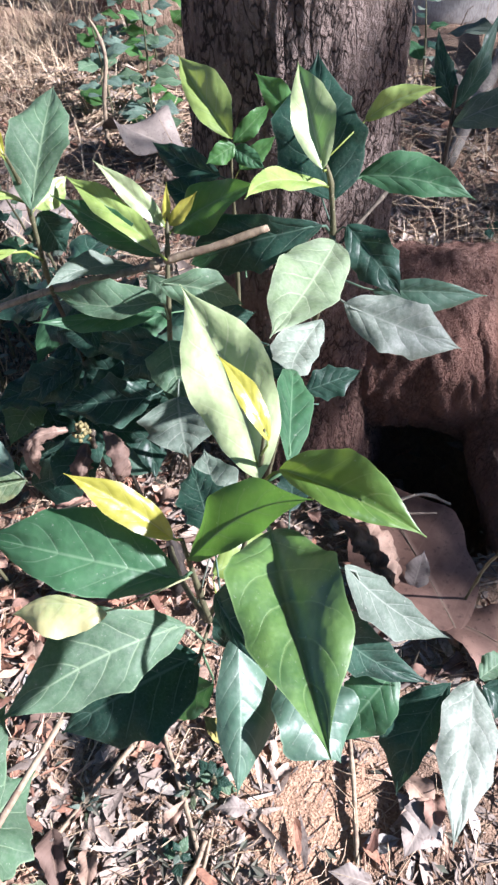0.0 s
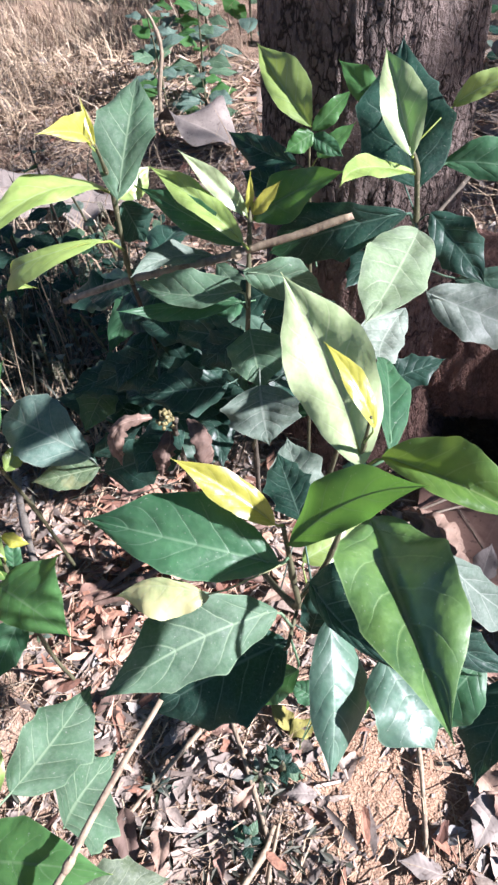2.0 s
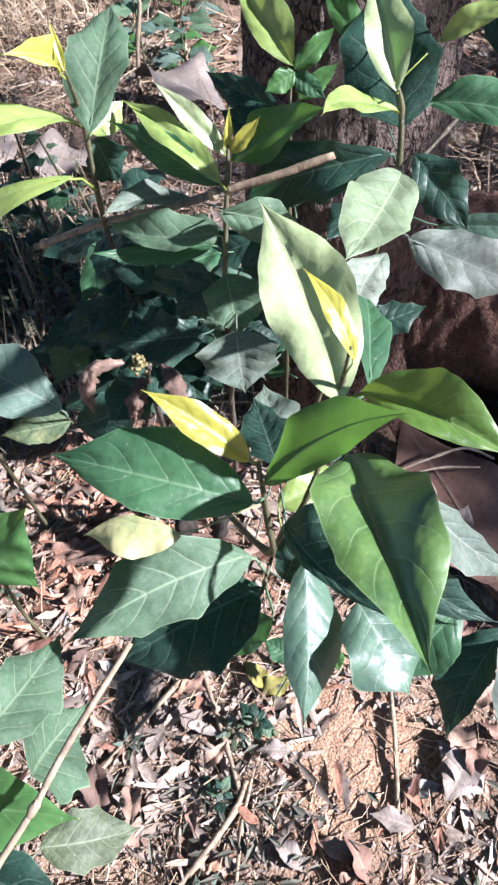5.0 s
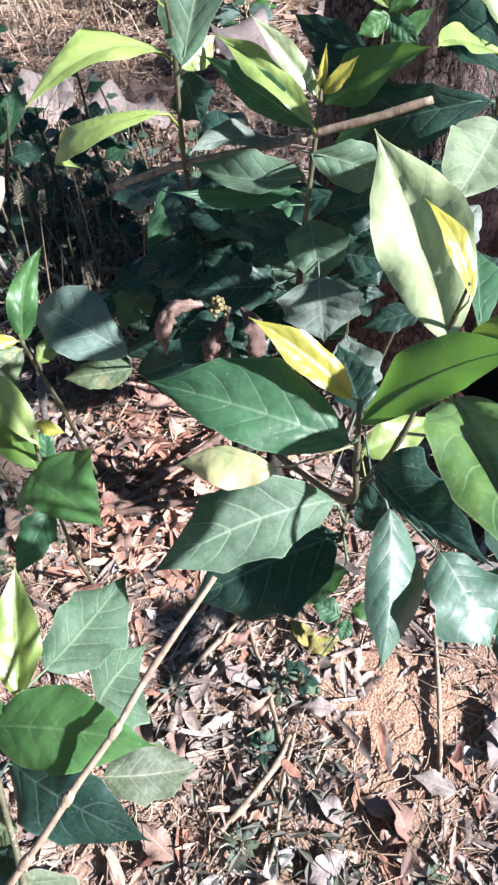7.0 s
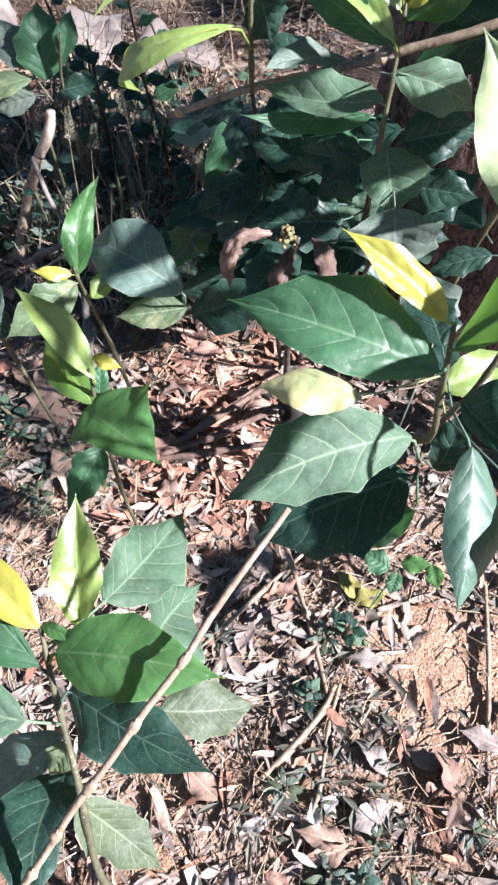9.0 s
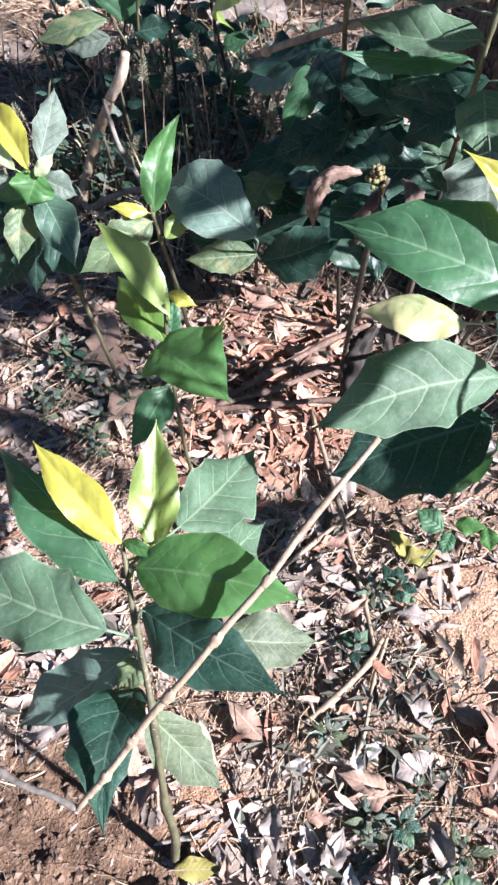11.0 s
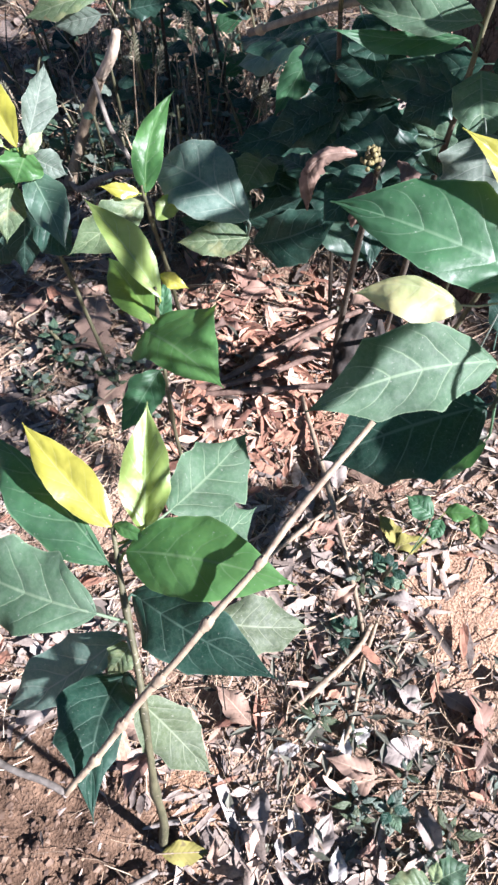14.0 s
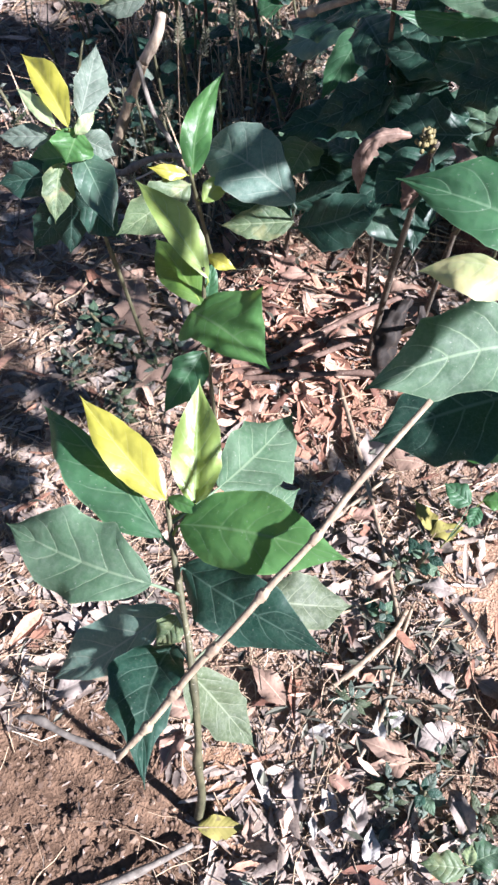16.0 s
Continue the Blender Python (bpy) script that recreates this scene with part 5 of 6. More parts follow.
def herb_piece(rng, grow):
    l, w = rng.uniform(0.006, 0.016) * grow, rng.uniform(0.002, 0.005) * grow
    h = rng.uniform(0.0, 0.02)
    return [(-l, 0, h), (0, -w, h + 0.003), (l, 0, h), (0, w, h + 0.003)], [(0, 1, 2), (0, 2, 3)]


def bare(x, y):
    """How bare of litter the soil lies: sandy patches."""
    p = math.exp(-(((x - 0.065) / 0.068) ** 2 + ((y - 0.32) / 0.095) ** 2) ** 1.5)
    p += 1.15 * damp(x, y)
    p += 0.7 * math.exp(-(((x + 0.20) / 0.05) ** 2 + ((y - 0.0) / 0.05) ** 2))
    p += max(0, 1 - pit(x, y) ** 4)
    return min(1, p)


def litter_share(x, y):
    return (1 - bare(x, y)) * min(1, max(0.06, 0.66 + 1.7 * noise.noise((x * 4.5, y * 4.5, 2.0))))


def straw_share(x, y):
    far = 1 if (x < -0.55 and y > 1.6) else 0.55
    return far * (1 - 0.96 * bare(x, y))


def herb_share(x, y):
    shade = math.exp(-(((x + 0.55) / 0.28) ** 2 + ((y - 1.25) / 0.35) ** 2))
    patch = math.exp(-(((x + 0.60) / 0.07) ** 2 + ((y - 0.56) / 0.06) ** 2)) + math.exp(-(((x + 0.05) / 0.1) ** 2 + ((y - 0.16) / 0.12) ** 2)) * 0.5
    return min(1, 0.03 + shade + patch) * (1 - bare(x, y))


scatter("leaf_litter", "torn brown, pink and grey scraps of dead leaves on the soil", 17000, LITTER, 11, scrap, litter_share, (0.0, 0.005), True)
scatter("crumbled_litter", "fine crumbled bits of dead leaves over the soil", 13000, LITTER, 18, lambda rng, grow: curled_piece(rng, grow * rng.uniform(0.12, 0.34)), lambda x, y: (1 - 0.85 * bare(x, y)) if y < 1.3 else 0.15, (0.0, 0.004))
DARK_CLODS = scraps_material("brown_clods", (0.0, (0.08, 0.050, 0.033)), (0.5, (0.140, 0.090, 0.060)), (0.9, (0.20, 0.136, 0.094)), (1.0, (0.25, 0.18, 0.13)))
LITTER_RED = scraps_material("red_leaf_scraps", (0.0, (0.12, 0.055, 0.04)), (0.35, (0.34, 0.17, 0.11)), (0.7, (0.50, 0.285, 0.195)), (1.0, (0.64, 0.47, 0.36)))
scatter("curled_leaf_litter", "curled brown and grey pieces of dead leaves over the soil", 3600, LITTER, 15, lambda rng, grow: curled_piece(rng, 1.25 * grow), litter_share, (0.002, 0.010), True)
scatter("red_leaf_litter", "crumpled reddish-brown leaf pieces between the shrubs", 1500, LITTER_RED, 16, curled_piece, lambda x, y: (0.03 + math.exp(-(((x + 0.28) / 0.13) ** 2 + ((y - 0.62) / 0.16) ** 2))) * (1 - bare(x, y)), (0.002, 0.018))
scatter("broken_soil", "lumps of broken brown soil", 3400, DARK_CLODS, 17, big_clod, lambda x, y: damp(x, y) + 0.3 * math.exp(-(((x + 0.36) / 0.1) ** 2 + ((y - 0.47) / 0.08) ** 2)), (-0.003, 0.0005))
scatter("straw_litter", "thin dry straws and stalks lying over the soil", 8500, STRAW, 12, straw_piece, straw_share, (0.001, 0.012))
scatter("soil_clods", "small crumbs and clods of reddish soil", 9000, CLODS, 13, clod, lambda x, y: (0.35 + 0.10 * bare(x, y)) * (1 - 0.85 * damp(x, y)) if pit(x, y) > 1 else 0, (-0.001, 0.001))
scatter("ground_herbs", "low dark-green creeping herbs among the litter", 1700, GREY_HERB, 14, herb_piece, herb_share, (0.0, 0.01))


rng = random.Random(21)
verts, faces = [], []
for _ in range(7000):
    x, y = rng.gauss(-0.3, 1.5), rng.gauss(0.6, 1.5)
    wide = 0.40 + 0.42 * (y + 0.3)
    if y > -0.30 and abs(x + 0.27 * (0.35 + 0.9 * y)) < wide * 0.96:
        continue
    pts, fs = curled_piece(rng, rng.uniform(0.8, 2.2))
    m = pose(x, y, bumps(x, y) + rng.uniform(0.003, 0.010), rng.gauss(0, 12), rng.gauss(0, 12), rng.uniform(0, 360))
    faces += [tuple(len(verts) + i for i in f) for f in fs]
    verts += [m @ Vector(p) for p in pts]
tagged(mesh_part("outer_litter", verts, faces, LITTER), "dead leaves strewn over the soil round the shrubs", "litter", kind="stuff")


def dead_leaf(material, length, width, curl, seed, label, arch=0.15, ragged=0.14, wave=1.7):
    """A dead leaf lying along +y with its base at the origin, curled up at the sides."""
    verts, faces, uvs, ribs, n = blade((0, 0, 0), (0, length, 0), (0, 0, 1), width, curl, arch, seed, 30 if length > 0.15 else 20, 8, wave, ragged)
    low = min(p.z for p in verts)
    verts = [p - Vector((0, 0, low)) for p in verts]
    ob = thing("fallen_leaf", label, "dead leaf", "fallen leaves")
    mesh_part("blade", verts, faces, material, ob, uvs)
    tube("stalk", [(0, -0.12 * length, 0.002, 0.0008), (0, 0, -low, 0.001), (0, 0.5 * length, arch * length - low - 0.001, 0.0008), (0, 0.95 * length, -low, 0.0004)], TWIG, ob, 10, 5)
    return ob


fallen = [
    dead_leaf(DRY, 0.060, 0.030, 34, 501, "curled pinkish-brown dead leaf lying on the soil"),
    dead_leaf(DRY, 0.045, 0.024, 48, 502, "small rolled brown dead leaf in the litter"),
    dead_leaf(DRY_PALE, 0.055, 0.026, 28, 503, "pale grey weathered dead leaf in the litter"),
    dead_leaf(DRY_BROWN, 0.065, 0.034, 38, 504, "dark brown dead leaf curled on the soil"),
    dead_leaf(DRY_RED, 0.052, 0.028, 30, 505, "reddish-brown dead leaf lying on the soil"),
    dead_leaf(PAPER, 0.032, 0.015, 36, 506, "bleached white scrap of dead leaf"),
]
rng = random.Random(77)
homes = [(-0.02, 0.09, 0), (-0.31, 0.66, 1), (0.02, 0.17, 2), (0.14, 0.42, 3), (-0.36, 0.72, 4), (-0.06, 0.12, 5)]
for ob, (x, y, k) in zip(fallen, homes):
    ob.matrix_basis = pose(x, y, on_ground(x, y) + 0.006, rng.uniform(-12, 12), rng.uniform(-12, 12), rng.uniform(0, 360))
made = 0
while made < 230:
    y = -0.25 + 2.3 * rng.random() ** 1.5
    x = -0.27 * (0.35 + 0.9 * y) + rng.uniform(-1, 1) * (0.38 + 0.40 * (y + 0.3))
    if rng.random() < bare(x, y) or math.hypot(x - 0.1, y - 1.07) < 0.2:
        continue
    made += 1
    k = rng.choice((0, 0, 1, 1, 2, 3, 4, 4, 4, 5))
    ob = copy_thing(fallen[k], pose(x, y, on_ground(x, y) + 0.007, rng.uniform(-22, 22), rng.uniform(-22, 22), rng.uniform(0, 360)) @ Matrix.Scale(1, 4))
    ob.scale = [rng.uniform(0.6, 1.25)] * 3


def lay(material, length, width, curl, seed, label, m, arch=0.15, ragged=0.14, wave=1.7):
    ob = dead_leaf(material, length, width, curl, seed, label, arch, ragged, wave)
    ob.matrix_basis = m
    return ob


lay(DRY_RED, 0.36, 0.19, 6, 520, "large smooth reddish-brown dead leaf beside the hollow", pose(0.285, 0.545, 0.022, 0, 4, 21), 0.03, 0.02, 0.7)
lay(DRY_RED, 0.17, 0.12, 16, 521, "broad reddish-brown dead leaf with a torn edge", pose(0.40, 0.50, 0.02, 6, 8, 62), 0.10, 0.06, 1.0)
lay(DRY_PALE, 0.06, 0.04, 15, 523, "pale spotted dead leaf standing in the litter", pose(0.228, 0.615, 0.05, 40, 0, -20), 0.1, 0.08, 1.0)
lay(DRY_PALE, 0.38, 0.24, 24, 524, "large grey-brown dead leaf behind the trunk", pose(-0.30, 2.12, 0.04, 4, 4, 62), 0.10, 0.05, 2.2)
lay(DRY_PALE, 0.28, 0.18, 14, 525, "large pale grey dead leaf on the ground", pose(-0.55, 1.75, 0.03, 4, -6, 95), 0.08)
lay(DRY_PALE, 0.24, 0.17, 10, 533, "large pale grey dead leaf on the ground", pose(-0.98, 1.74, 0.03, 5, 4, -30), 0.06)
lay(DRY_PALE, 0.20, 0.15, 16, 534, "large pale grey dead leaf on the ground", pose(-0.86, 1.70, 0.04, 8, -6, 10), 0.10)
lay(DRY_PALE, 0.32, 0.22, 12, 535, "large pinkish-grey dead leaf with a raised edge", pose(-1.12, 1.76, 0.05, 6, 8, 70), 0.10)
lay(DRY, 0.16, 0.10, 20, 536, "brown dead leaf leaning in the weeds", pose(-0.72, 1.86, 0.03, 10, 6, -70), 0.10)
lay(PAPER, 0.055, 0.03, 45, 526, "white bleached folded leaf in the litter", pose(0.135, 0.262, 0.006, 0, 8, -72), 0.05)
lay(PAPER, 0.045, 0.017, 30, 527, "white bleached strip of dead leaf", pose(-0.055, 0.085, 0.008, 10, 0, 12), 0.1)
lay(PAPER, 0.035, 0.014, 30, 528, "white bleached strip of dead leaf", pose(-0.035, 0.14, 0.008, 10, 0, 150), 0.1)
lay(DRY_YELLOW, 0.052, 0.023, 4, 529, "fallen dull yellow-green leaf beside the stem", pose(-0.223, -0.044, 0.010, 0, 6, -72), 0.02)
lay(DRY, 0.10, 0.06, 20, 530, "broad tan dead leaf leaning on a stick", pose(-0.56, 0.585, 0.02, 20, -10, 10), 0.1)
lay(DRY_BROWN, 0.13, 0.025, 40, 531, "long brown rolled leaf stalk on the soil", pose(-0.475, 0.49, 0.02, 6, 0, -20), 0.03)
lay(DRY_PALE, 0.06, 0.03, 40, 532, "grey weathered curled leaf", pose(0.03, 0.075, 0.006, 8, 8, -150), 0.15)


# broad dead leaves that stand out of the litter
for k, (x, y, size, turn, mat, label) in enumerate((
        (0.225, 0.324, 0.085, 150, DRY_PALE, "large pale crumpled dead leaf on the soil"), (0.233, 0.270, 0.080, 40, DRY_PALE, "large pale crumpled dead leaf on the soil"), (0.195, 0.352, 0.070, 215, DRY, "curled pinkish-brown dead leaf lying on the soil"),
        (0.148, 0.225, 0.055, 80, DRY_PALE, "grey weathered curled leaf"), (-0.045, 0.372, 0.050, 300, DRY_YELLOW, "dull ochre dead leaf under the shrub"), (-0.002, 0.301, 0.045, 95, DRY_PALE, "pale grey weathered dead leaf in the litter"),
        (-0.041, -0.024, 0.038, 10, PAPER, "white bleached folded leaf in the litter"), (-0.070, -0.010, 0.055, 350, DRY_PALE, "pale grey weathered dead leaf in the litter"), (0.027, 0.136, 0.060, 120, DRY_PALE, "grey weathered curled leaf"),
        (-0.168, 0.105, 0.060, 60, DRY, "curled pinkish-brown dead leaf lying on the soil"), (-0.560, 0.640, 0.105, 70, DRY, "broad tan dead leaf leaning on a stick"), (-0.520, 0.590, 0.110, 100, DRY, "broad tan dead leaf with folded edges"),
        (-0.480, 0.545, 0.085, 160, DRY, "broad tan dead leaf with folded edges"), (-0.355, 0.780, 0.085, 40, DRY_RED, "crumpled orange-brown dead leaf in the sun"), (-0.320, 0.805, 0.080, 140, DRY_RED, "crumpled orange-brown dead leaf in the sun"),
        (-0.278, 0.760, 0.075, 260, DRY_RED, "crumpled orange-brown dead leaf in the sun"), (-0.263, 0.665, 0.090, 330, DRY, "broad pinkish dead leaf below bare branches"), (-0.342, 0.519, 0.060, 200, DRY, "curled tan dead leaf in the litter"),
        (-0.392, 0.560, 0.070, 290, DRY_RED, "crumpled orange-brown dead leaf in the sun"), (-0.136, 0.442, 0.075, 20, DRY_PALE, "pale pinkish dead leaf under the shrub"), (-0.072, 0.482, 0.060, 100, DRY, "curled tan dead leaf in the litter"),
        (-0.039, 0.381, 0.050, 45, DRY_YELLOW, "dull ochre dead leaf under the shrub"), (-0.431, 0.035, 0.065, 310, DRY_PALE, "pale straw-coloured dead leaf on the soil"))):
    lay(mat, size, size * 0.55, 12 + 7 * (k % 4), 540 + k, label, pose(x, y, on_ground(x, y) + 0.008, 6 - 4 * (k % 3), 8 * (k % 2) - 4, turn), 0.05 + 0.04 * (k % 3))

BUD = stem_material("dry_bud", (0.12, 0.10, 0.045), (0.27, 0.23, 0.10))
BLACKENED = dry_material("blackened_leaf", (0.012, 0.010, 0.009), (0.035, 0.027, 0.022), (0.05, 0.04, 0.03))
# withered shoot: curled brown leaves round a dry flower head
shoot = thing("withered_shoot", "withered shoot with brown curled leaves and a dry flower head", "plant")
def crumpled(points, material, parent, seed, n=26, around=14, open_angle=3.9, turn=0.6):
    """A shrivelled leaf rolled lengthwise along a bent line, open on one side."""
    rng = random.Random(seed)
    rows = spline(points, n)
    o = Vector((rng.uniform(0, 9), rng.uniform(0, 9), 0))
    verts, faces, uvs = [], [], []
    for i, row in enumerate(rows):
        here = Vector(row[:3])
        q = (Vector(rows[min(i + 1, n)][:3]) - Vector(rows[max(i - 1, 0)][:3])).to_track_quat("Z", "Y")
        for j in range(around + 1):
            w = turn + open_angle * (j / around - 0.5)
            d = q @ Vector((math.cos(w), math.sin(w), 0))
            r = row[3] * (1 + 0.6 * noise.noise(o + d * 1.6 + Vector((0, 0, i * 0.33))) + 0.5 * noise.noise(o + d * 4.5 + Vector((0, 0, i * 0.8))))
            verts.append(here + d * r)
            uvs.append((i / n, j / around))
            if i and j:
                k = i * (around + 1) + j
                faces.append((k - around - 2, k - around - 1, k, k - 1))
    return mesh_part("leaf", verts, faces, material, parent, uvs)


rolled = thing("fallen_leaf", "striped tan dead leaf rolled lengthwise under the shrub", "dead leaf", "fallen leaves")
crumpled([(0.112, 0.712, 0.085, 0.004), (0.132, 0.688, 0.10, 0.018), (0.157, 0.655, 0.10, 0.026), (0.178, 0.622, 0.085, 0.024), (0.190, 0.602, 0.06, 0.006)], DRY, rolled, 711, 30, 16, 3.4, -0.3)
crumpled([(-0.186, 0.477, 0.499, 0.002), (-0.200, 0.470, 0.502, 0.0045), (-0.215, 0.468, 0.495, 0.0068), (-0.223, 0.467, 0.478, 0.0075), (-0.225, 0.464, 0.458, 0.0055), (-0.222, 0.462, 0.443, 0.001)], WITHERED, shoot, 701)
crumpled([(-0.150, 0.474, 0.500, 0.002), (-0.140, 0.462, 0.496, 0.009), (-0.133, 0.452, 0.480, 0.010), (-0.136, 0.448, 0.460, 0.002)], DRY_BROWN, shoot, 702)
crumpled([(-0.168, 0.470, 0.488, 0.002), (-0.172, 0.460, 0.476, 0.008), (-0.176, 0.454, 0.458, 0.007), (-0.178, 0.450, 0.444, 0.001)], DRY_BROWN, shoot, 703)
tube("stem", [(-0.19, 0.66, 0.0, 0.005), (-0.18, 0.58, 0.25, 0.004), (-0.168, 0.49, 0.46, 0.003), (-0.163, 0.48, 0.495, 0.003)], DARK_WOOD, shoot)
for i in range(30):
    a = i * 2.4
    s = 0.0013 * math.sqrt(i + 1) * (1 + 0.25 * math.sin(i * 5.1))
    p = Vector((-0.172 + s * math.cos(a), 0.476 + s * math.sin(a), 0.505 - 0.0005 * i + 0.003 * math.sin(i * 3.3)))
    tube("bud", [(*p, 0.0012), (*(p + Vector((0, 0, 0.002))), 0.0024), (*(p + Vector((0.001 * math.cos(a), 0.001 * math.sin(a), 0.0045))), 0.0010)], BUD, shoot, 5, 6)
verts, faces, uvs, ribs, n = blade((-0.165, 0.50, 0.47), (-0.205, 0.45, 0.44), (-0.2, -0.7, 0.6), 0.05, 8, 0.06, 731)
mesh_part("leaf", verts, faces, DARK, shoot, uvs, label="dark green leaf")

crumpled([(-0.150, 0.60, 0.20, 0.004), (-0.165, 0.575, 0.175, 0.014), (-0.17, 0.55, 0.135, 0.016), (-0.165, 0.54, 0.10, 0.004)], BLACKENED, shoot, 705)
crumpled([(-0.135, 0.60, 0.19, 0.004), (-0.125, 0.575, 0.16, 0.012), (-0.122, 0.56, 0.12, 0.012), (-0.125, 0.555, 0.09, 0.003)], BLACKENED, shoot, 706)

# branches and sticks
def stick(points, material, label, n=18, knots=(0.3, 0.65), category="stick"):
    ob = thing("stick", label, category, "loose sticks")
    tube("wood", points, material, ob, n, 9, knots, 0.16)
    return ob


PEELED = stem_material("peeled_wood", (0.30, 0.23, 0.17), (0.50, 0.42, 0.33))
branch = thing("branch", "pale grey-brown bare branch standing in the weeds", "branch")
tube("limb", [(-0.768, 0.950, -0.01, 0.0112), (-0.735, 0.930, 0.07, 0.0104), (-0.690, 0.935, 0.18, 0.0088), (-0.657, 0.940, 0.25, 0.0080)], TWIG, branch, 30, 12, (0.25, 0.7), 0.18)
tube("peeled_end", [(-0.657, 0.940, 0.25, 0.0080), (-0.633, 0.945, 0.29, 0.0088), (-0.622, 0.950, 0.325, 0.0070)], PEELED, branch, 14, 12, (), 0.15, "pale tan peeled upper end")
tube("side_twig", [(-0.663, 0.936, 0.236, 0.003), (-0.654, 0.915, 0.258, 0.0035), (-0.622, 0.880, 0.205, 0.0042), (-0.588, 0.860, 0.175, 0.0040), (-0.540, 0.830, 0.10, 0.0034), (-0.51, 0.81, 0.02, 0.003)], GREY_WOOD, branch, 26, 9, (), 0.15)
tube("side_twig", [(-0.742, 0.925, 0.05, 0.005), (-0.690, 0.865, 0.088, 0.0055), (-0.636, 0.850, 0.131, 0.0052), (-0.588, 0.840, 0.160, 0.0046), (-0.54, 0.82, 0.18, 0.003)], GREY_WOOD, branch, 20, 9, (0.4,), 0.15)
stick([(-0.705, 0.86, 0.02, 0.0018), (-0.669, 0.820, 0.095, 0.0018), (-0.620, 0.820, 0.130, 0.0017), (-0.570, 0.820, 0.165, 0.0015)], PAPER, "thin white dead twig beside the branch", knots=())
stick([(-0.36, 0.565, 0.012, 0.005), (-0.29, 0.63, 0.035, 0.005), (-0.22, 0.70, 0.05, 0.0045), (-0.16, 0.75, 0.06, 0.0045)], BROWN_WOOD, "brown branch lying over the litter")
stick([(-0.37, 0.555, 0.010, 0.0045), (-0.28, 0.60, 0.03, 0.0045), (-0.20, 0.655, 0.045, 0.0045), (-0.10, 0.69, 0.06, 0.004)], BROWN_WOOD, "brown branch lying over the litter")
stick([(-0.38, 0.545, 0.008, 0.0045), (-0.28, 0.575, 0.02, 0.0045), (-0.18, 0.60, 0.035, 0.004), (-0.10, 0.60, 0.04, 0.005)], BROWN_WOOD, "brown branch lying over the litter")
stick([(-0.56, 0.80, 0.09, 0.006), (-0.52, 0.70, 0.06, 0.006), (-0.47, 0.60, 0.03, 0.006)], GREY_WOOD, "grey stick leaning down to the soil")
stick([(-0.222, -0.060, 0.006, 0.0030), (-0.275, -0.107, 0.008, 0.0036), (-0.328, -0.144, 0.006, 0.0036), (-0.37, -0.170, 0.006, 0.003)], GREY_WOOD, "weathered grey stick on the soil")
stick([(-0.075, 0.07, 0.012, 0.0022), (-0.058, 0.13, 0.016, 0.0024), (-0.056, 0.21, 0.012, 0.0026), (-0.048, 0.27, 0.01, 0.002)], TWIG, "thin pale forked stalk on the litter")
stick([(-0.13, 0.13, 0.01, 0.003), (-0.095, 0.175, 0.018, 0.004), (-0.066, 0.225, 0.014, 0.0035), (-0.055, 0.26, 0.012, 0.003)], TWIG, "pale straw-coloured stalk on the litter")
stick([(-0.22, 0.58, 0.02, 0.0032), (-0.14, 0.42, 0.016, 0.0032), (-0.085, 0.30, 0.012, 0.003), (-0.06, 0.24, 0.01, 0.0026)], TWIG, "thin brown stalk lying across the litter")
stick([(0.13, 0.21, 0.008, 0.0026), (0.13, 0.32, 0.012, 0.003), (0.125, 0.44, 0.012, 0.0026)], TWIG, "thin straight pale stalk on the soil")
stick([(-0.25, 0.24, 0.01, 0.003), (-0.19, 0.33, 0.014, 0.003), (-0.11, 0.45, 0.012, 0.0025)], TWIG, "thin pale stalk on the litter")
stick([(-0.42, 0.06, 0.01, 0.0035), (-0.36, 0.075, 0.014, 0.003), (-0.31, 0.10, 0.012, 0.0025)], TWIG, "pale broken stalk on the litter")
stick([(0.12, 0.73, 0.05, 0.002), (0.20, 0.755, 0.08, 0.0022), (0.255, 0.775, 0.085, 0.0024), (0.30, 0.765, 0.075, 0.002)], PEELED, "thin pale bare twig over the dead leaves", knots=(0.4, 0.75))
stick([(0.11, 0.71, 0.05, 0.0016), (0.20, 0.735, 0.075, 0.0018), (0.275, 0.745, 0.075, 0.0015)], PEELED, "thin pale bare twig over the dead leaves")
stick([(-0.60, 2.33, 0.0, 0.007), (-0.595, 2.35, 0.14, 0.006), (-0.58, 2.38, 0.25, 0.0065), (-0.60, 2.40, 0.32, 0.005), (-0.625, 2.41, 0.36, 0.003)], TWIG, "pale dead stalk standing upright in the grass")
stick([(0.45, 2.4, 0.25, 0.02), (0.58, 2.5, 0.12, 0.022), (0.75, 2.6, 0.02, 0.02)], GREY_WOOD, "grey dead branch on the ground behind the tree")
stick([(0.5, 2.2, 0.02, 0.02), (0.8, 3.0, 0.10, 0.025), (1.1, 3.6, 0.22, 0.03)], GREY_WOOD, "grey fallen branch on the ground behind the tree")

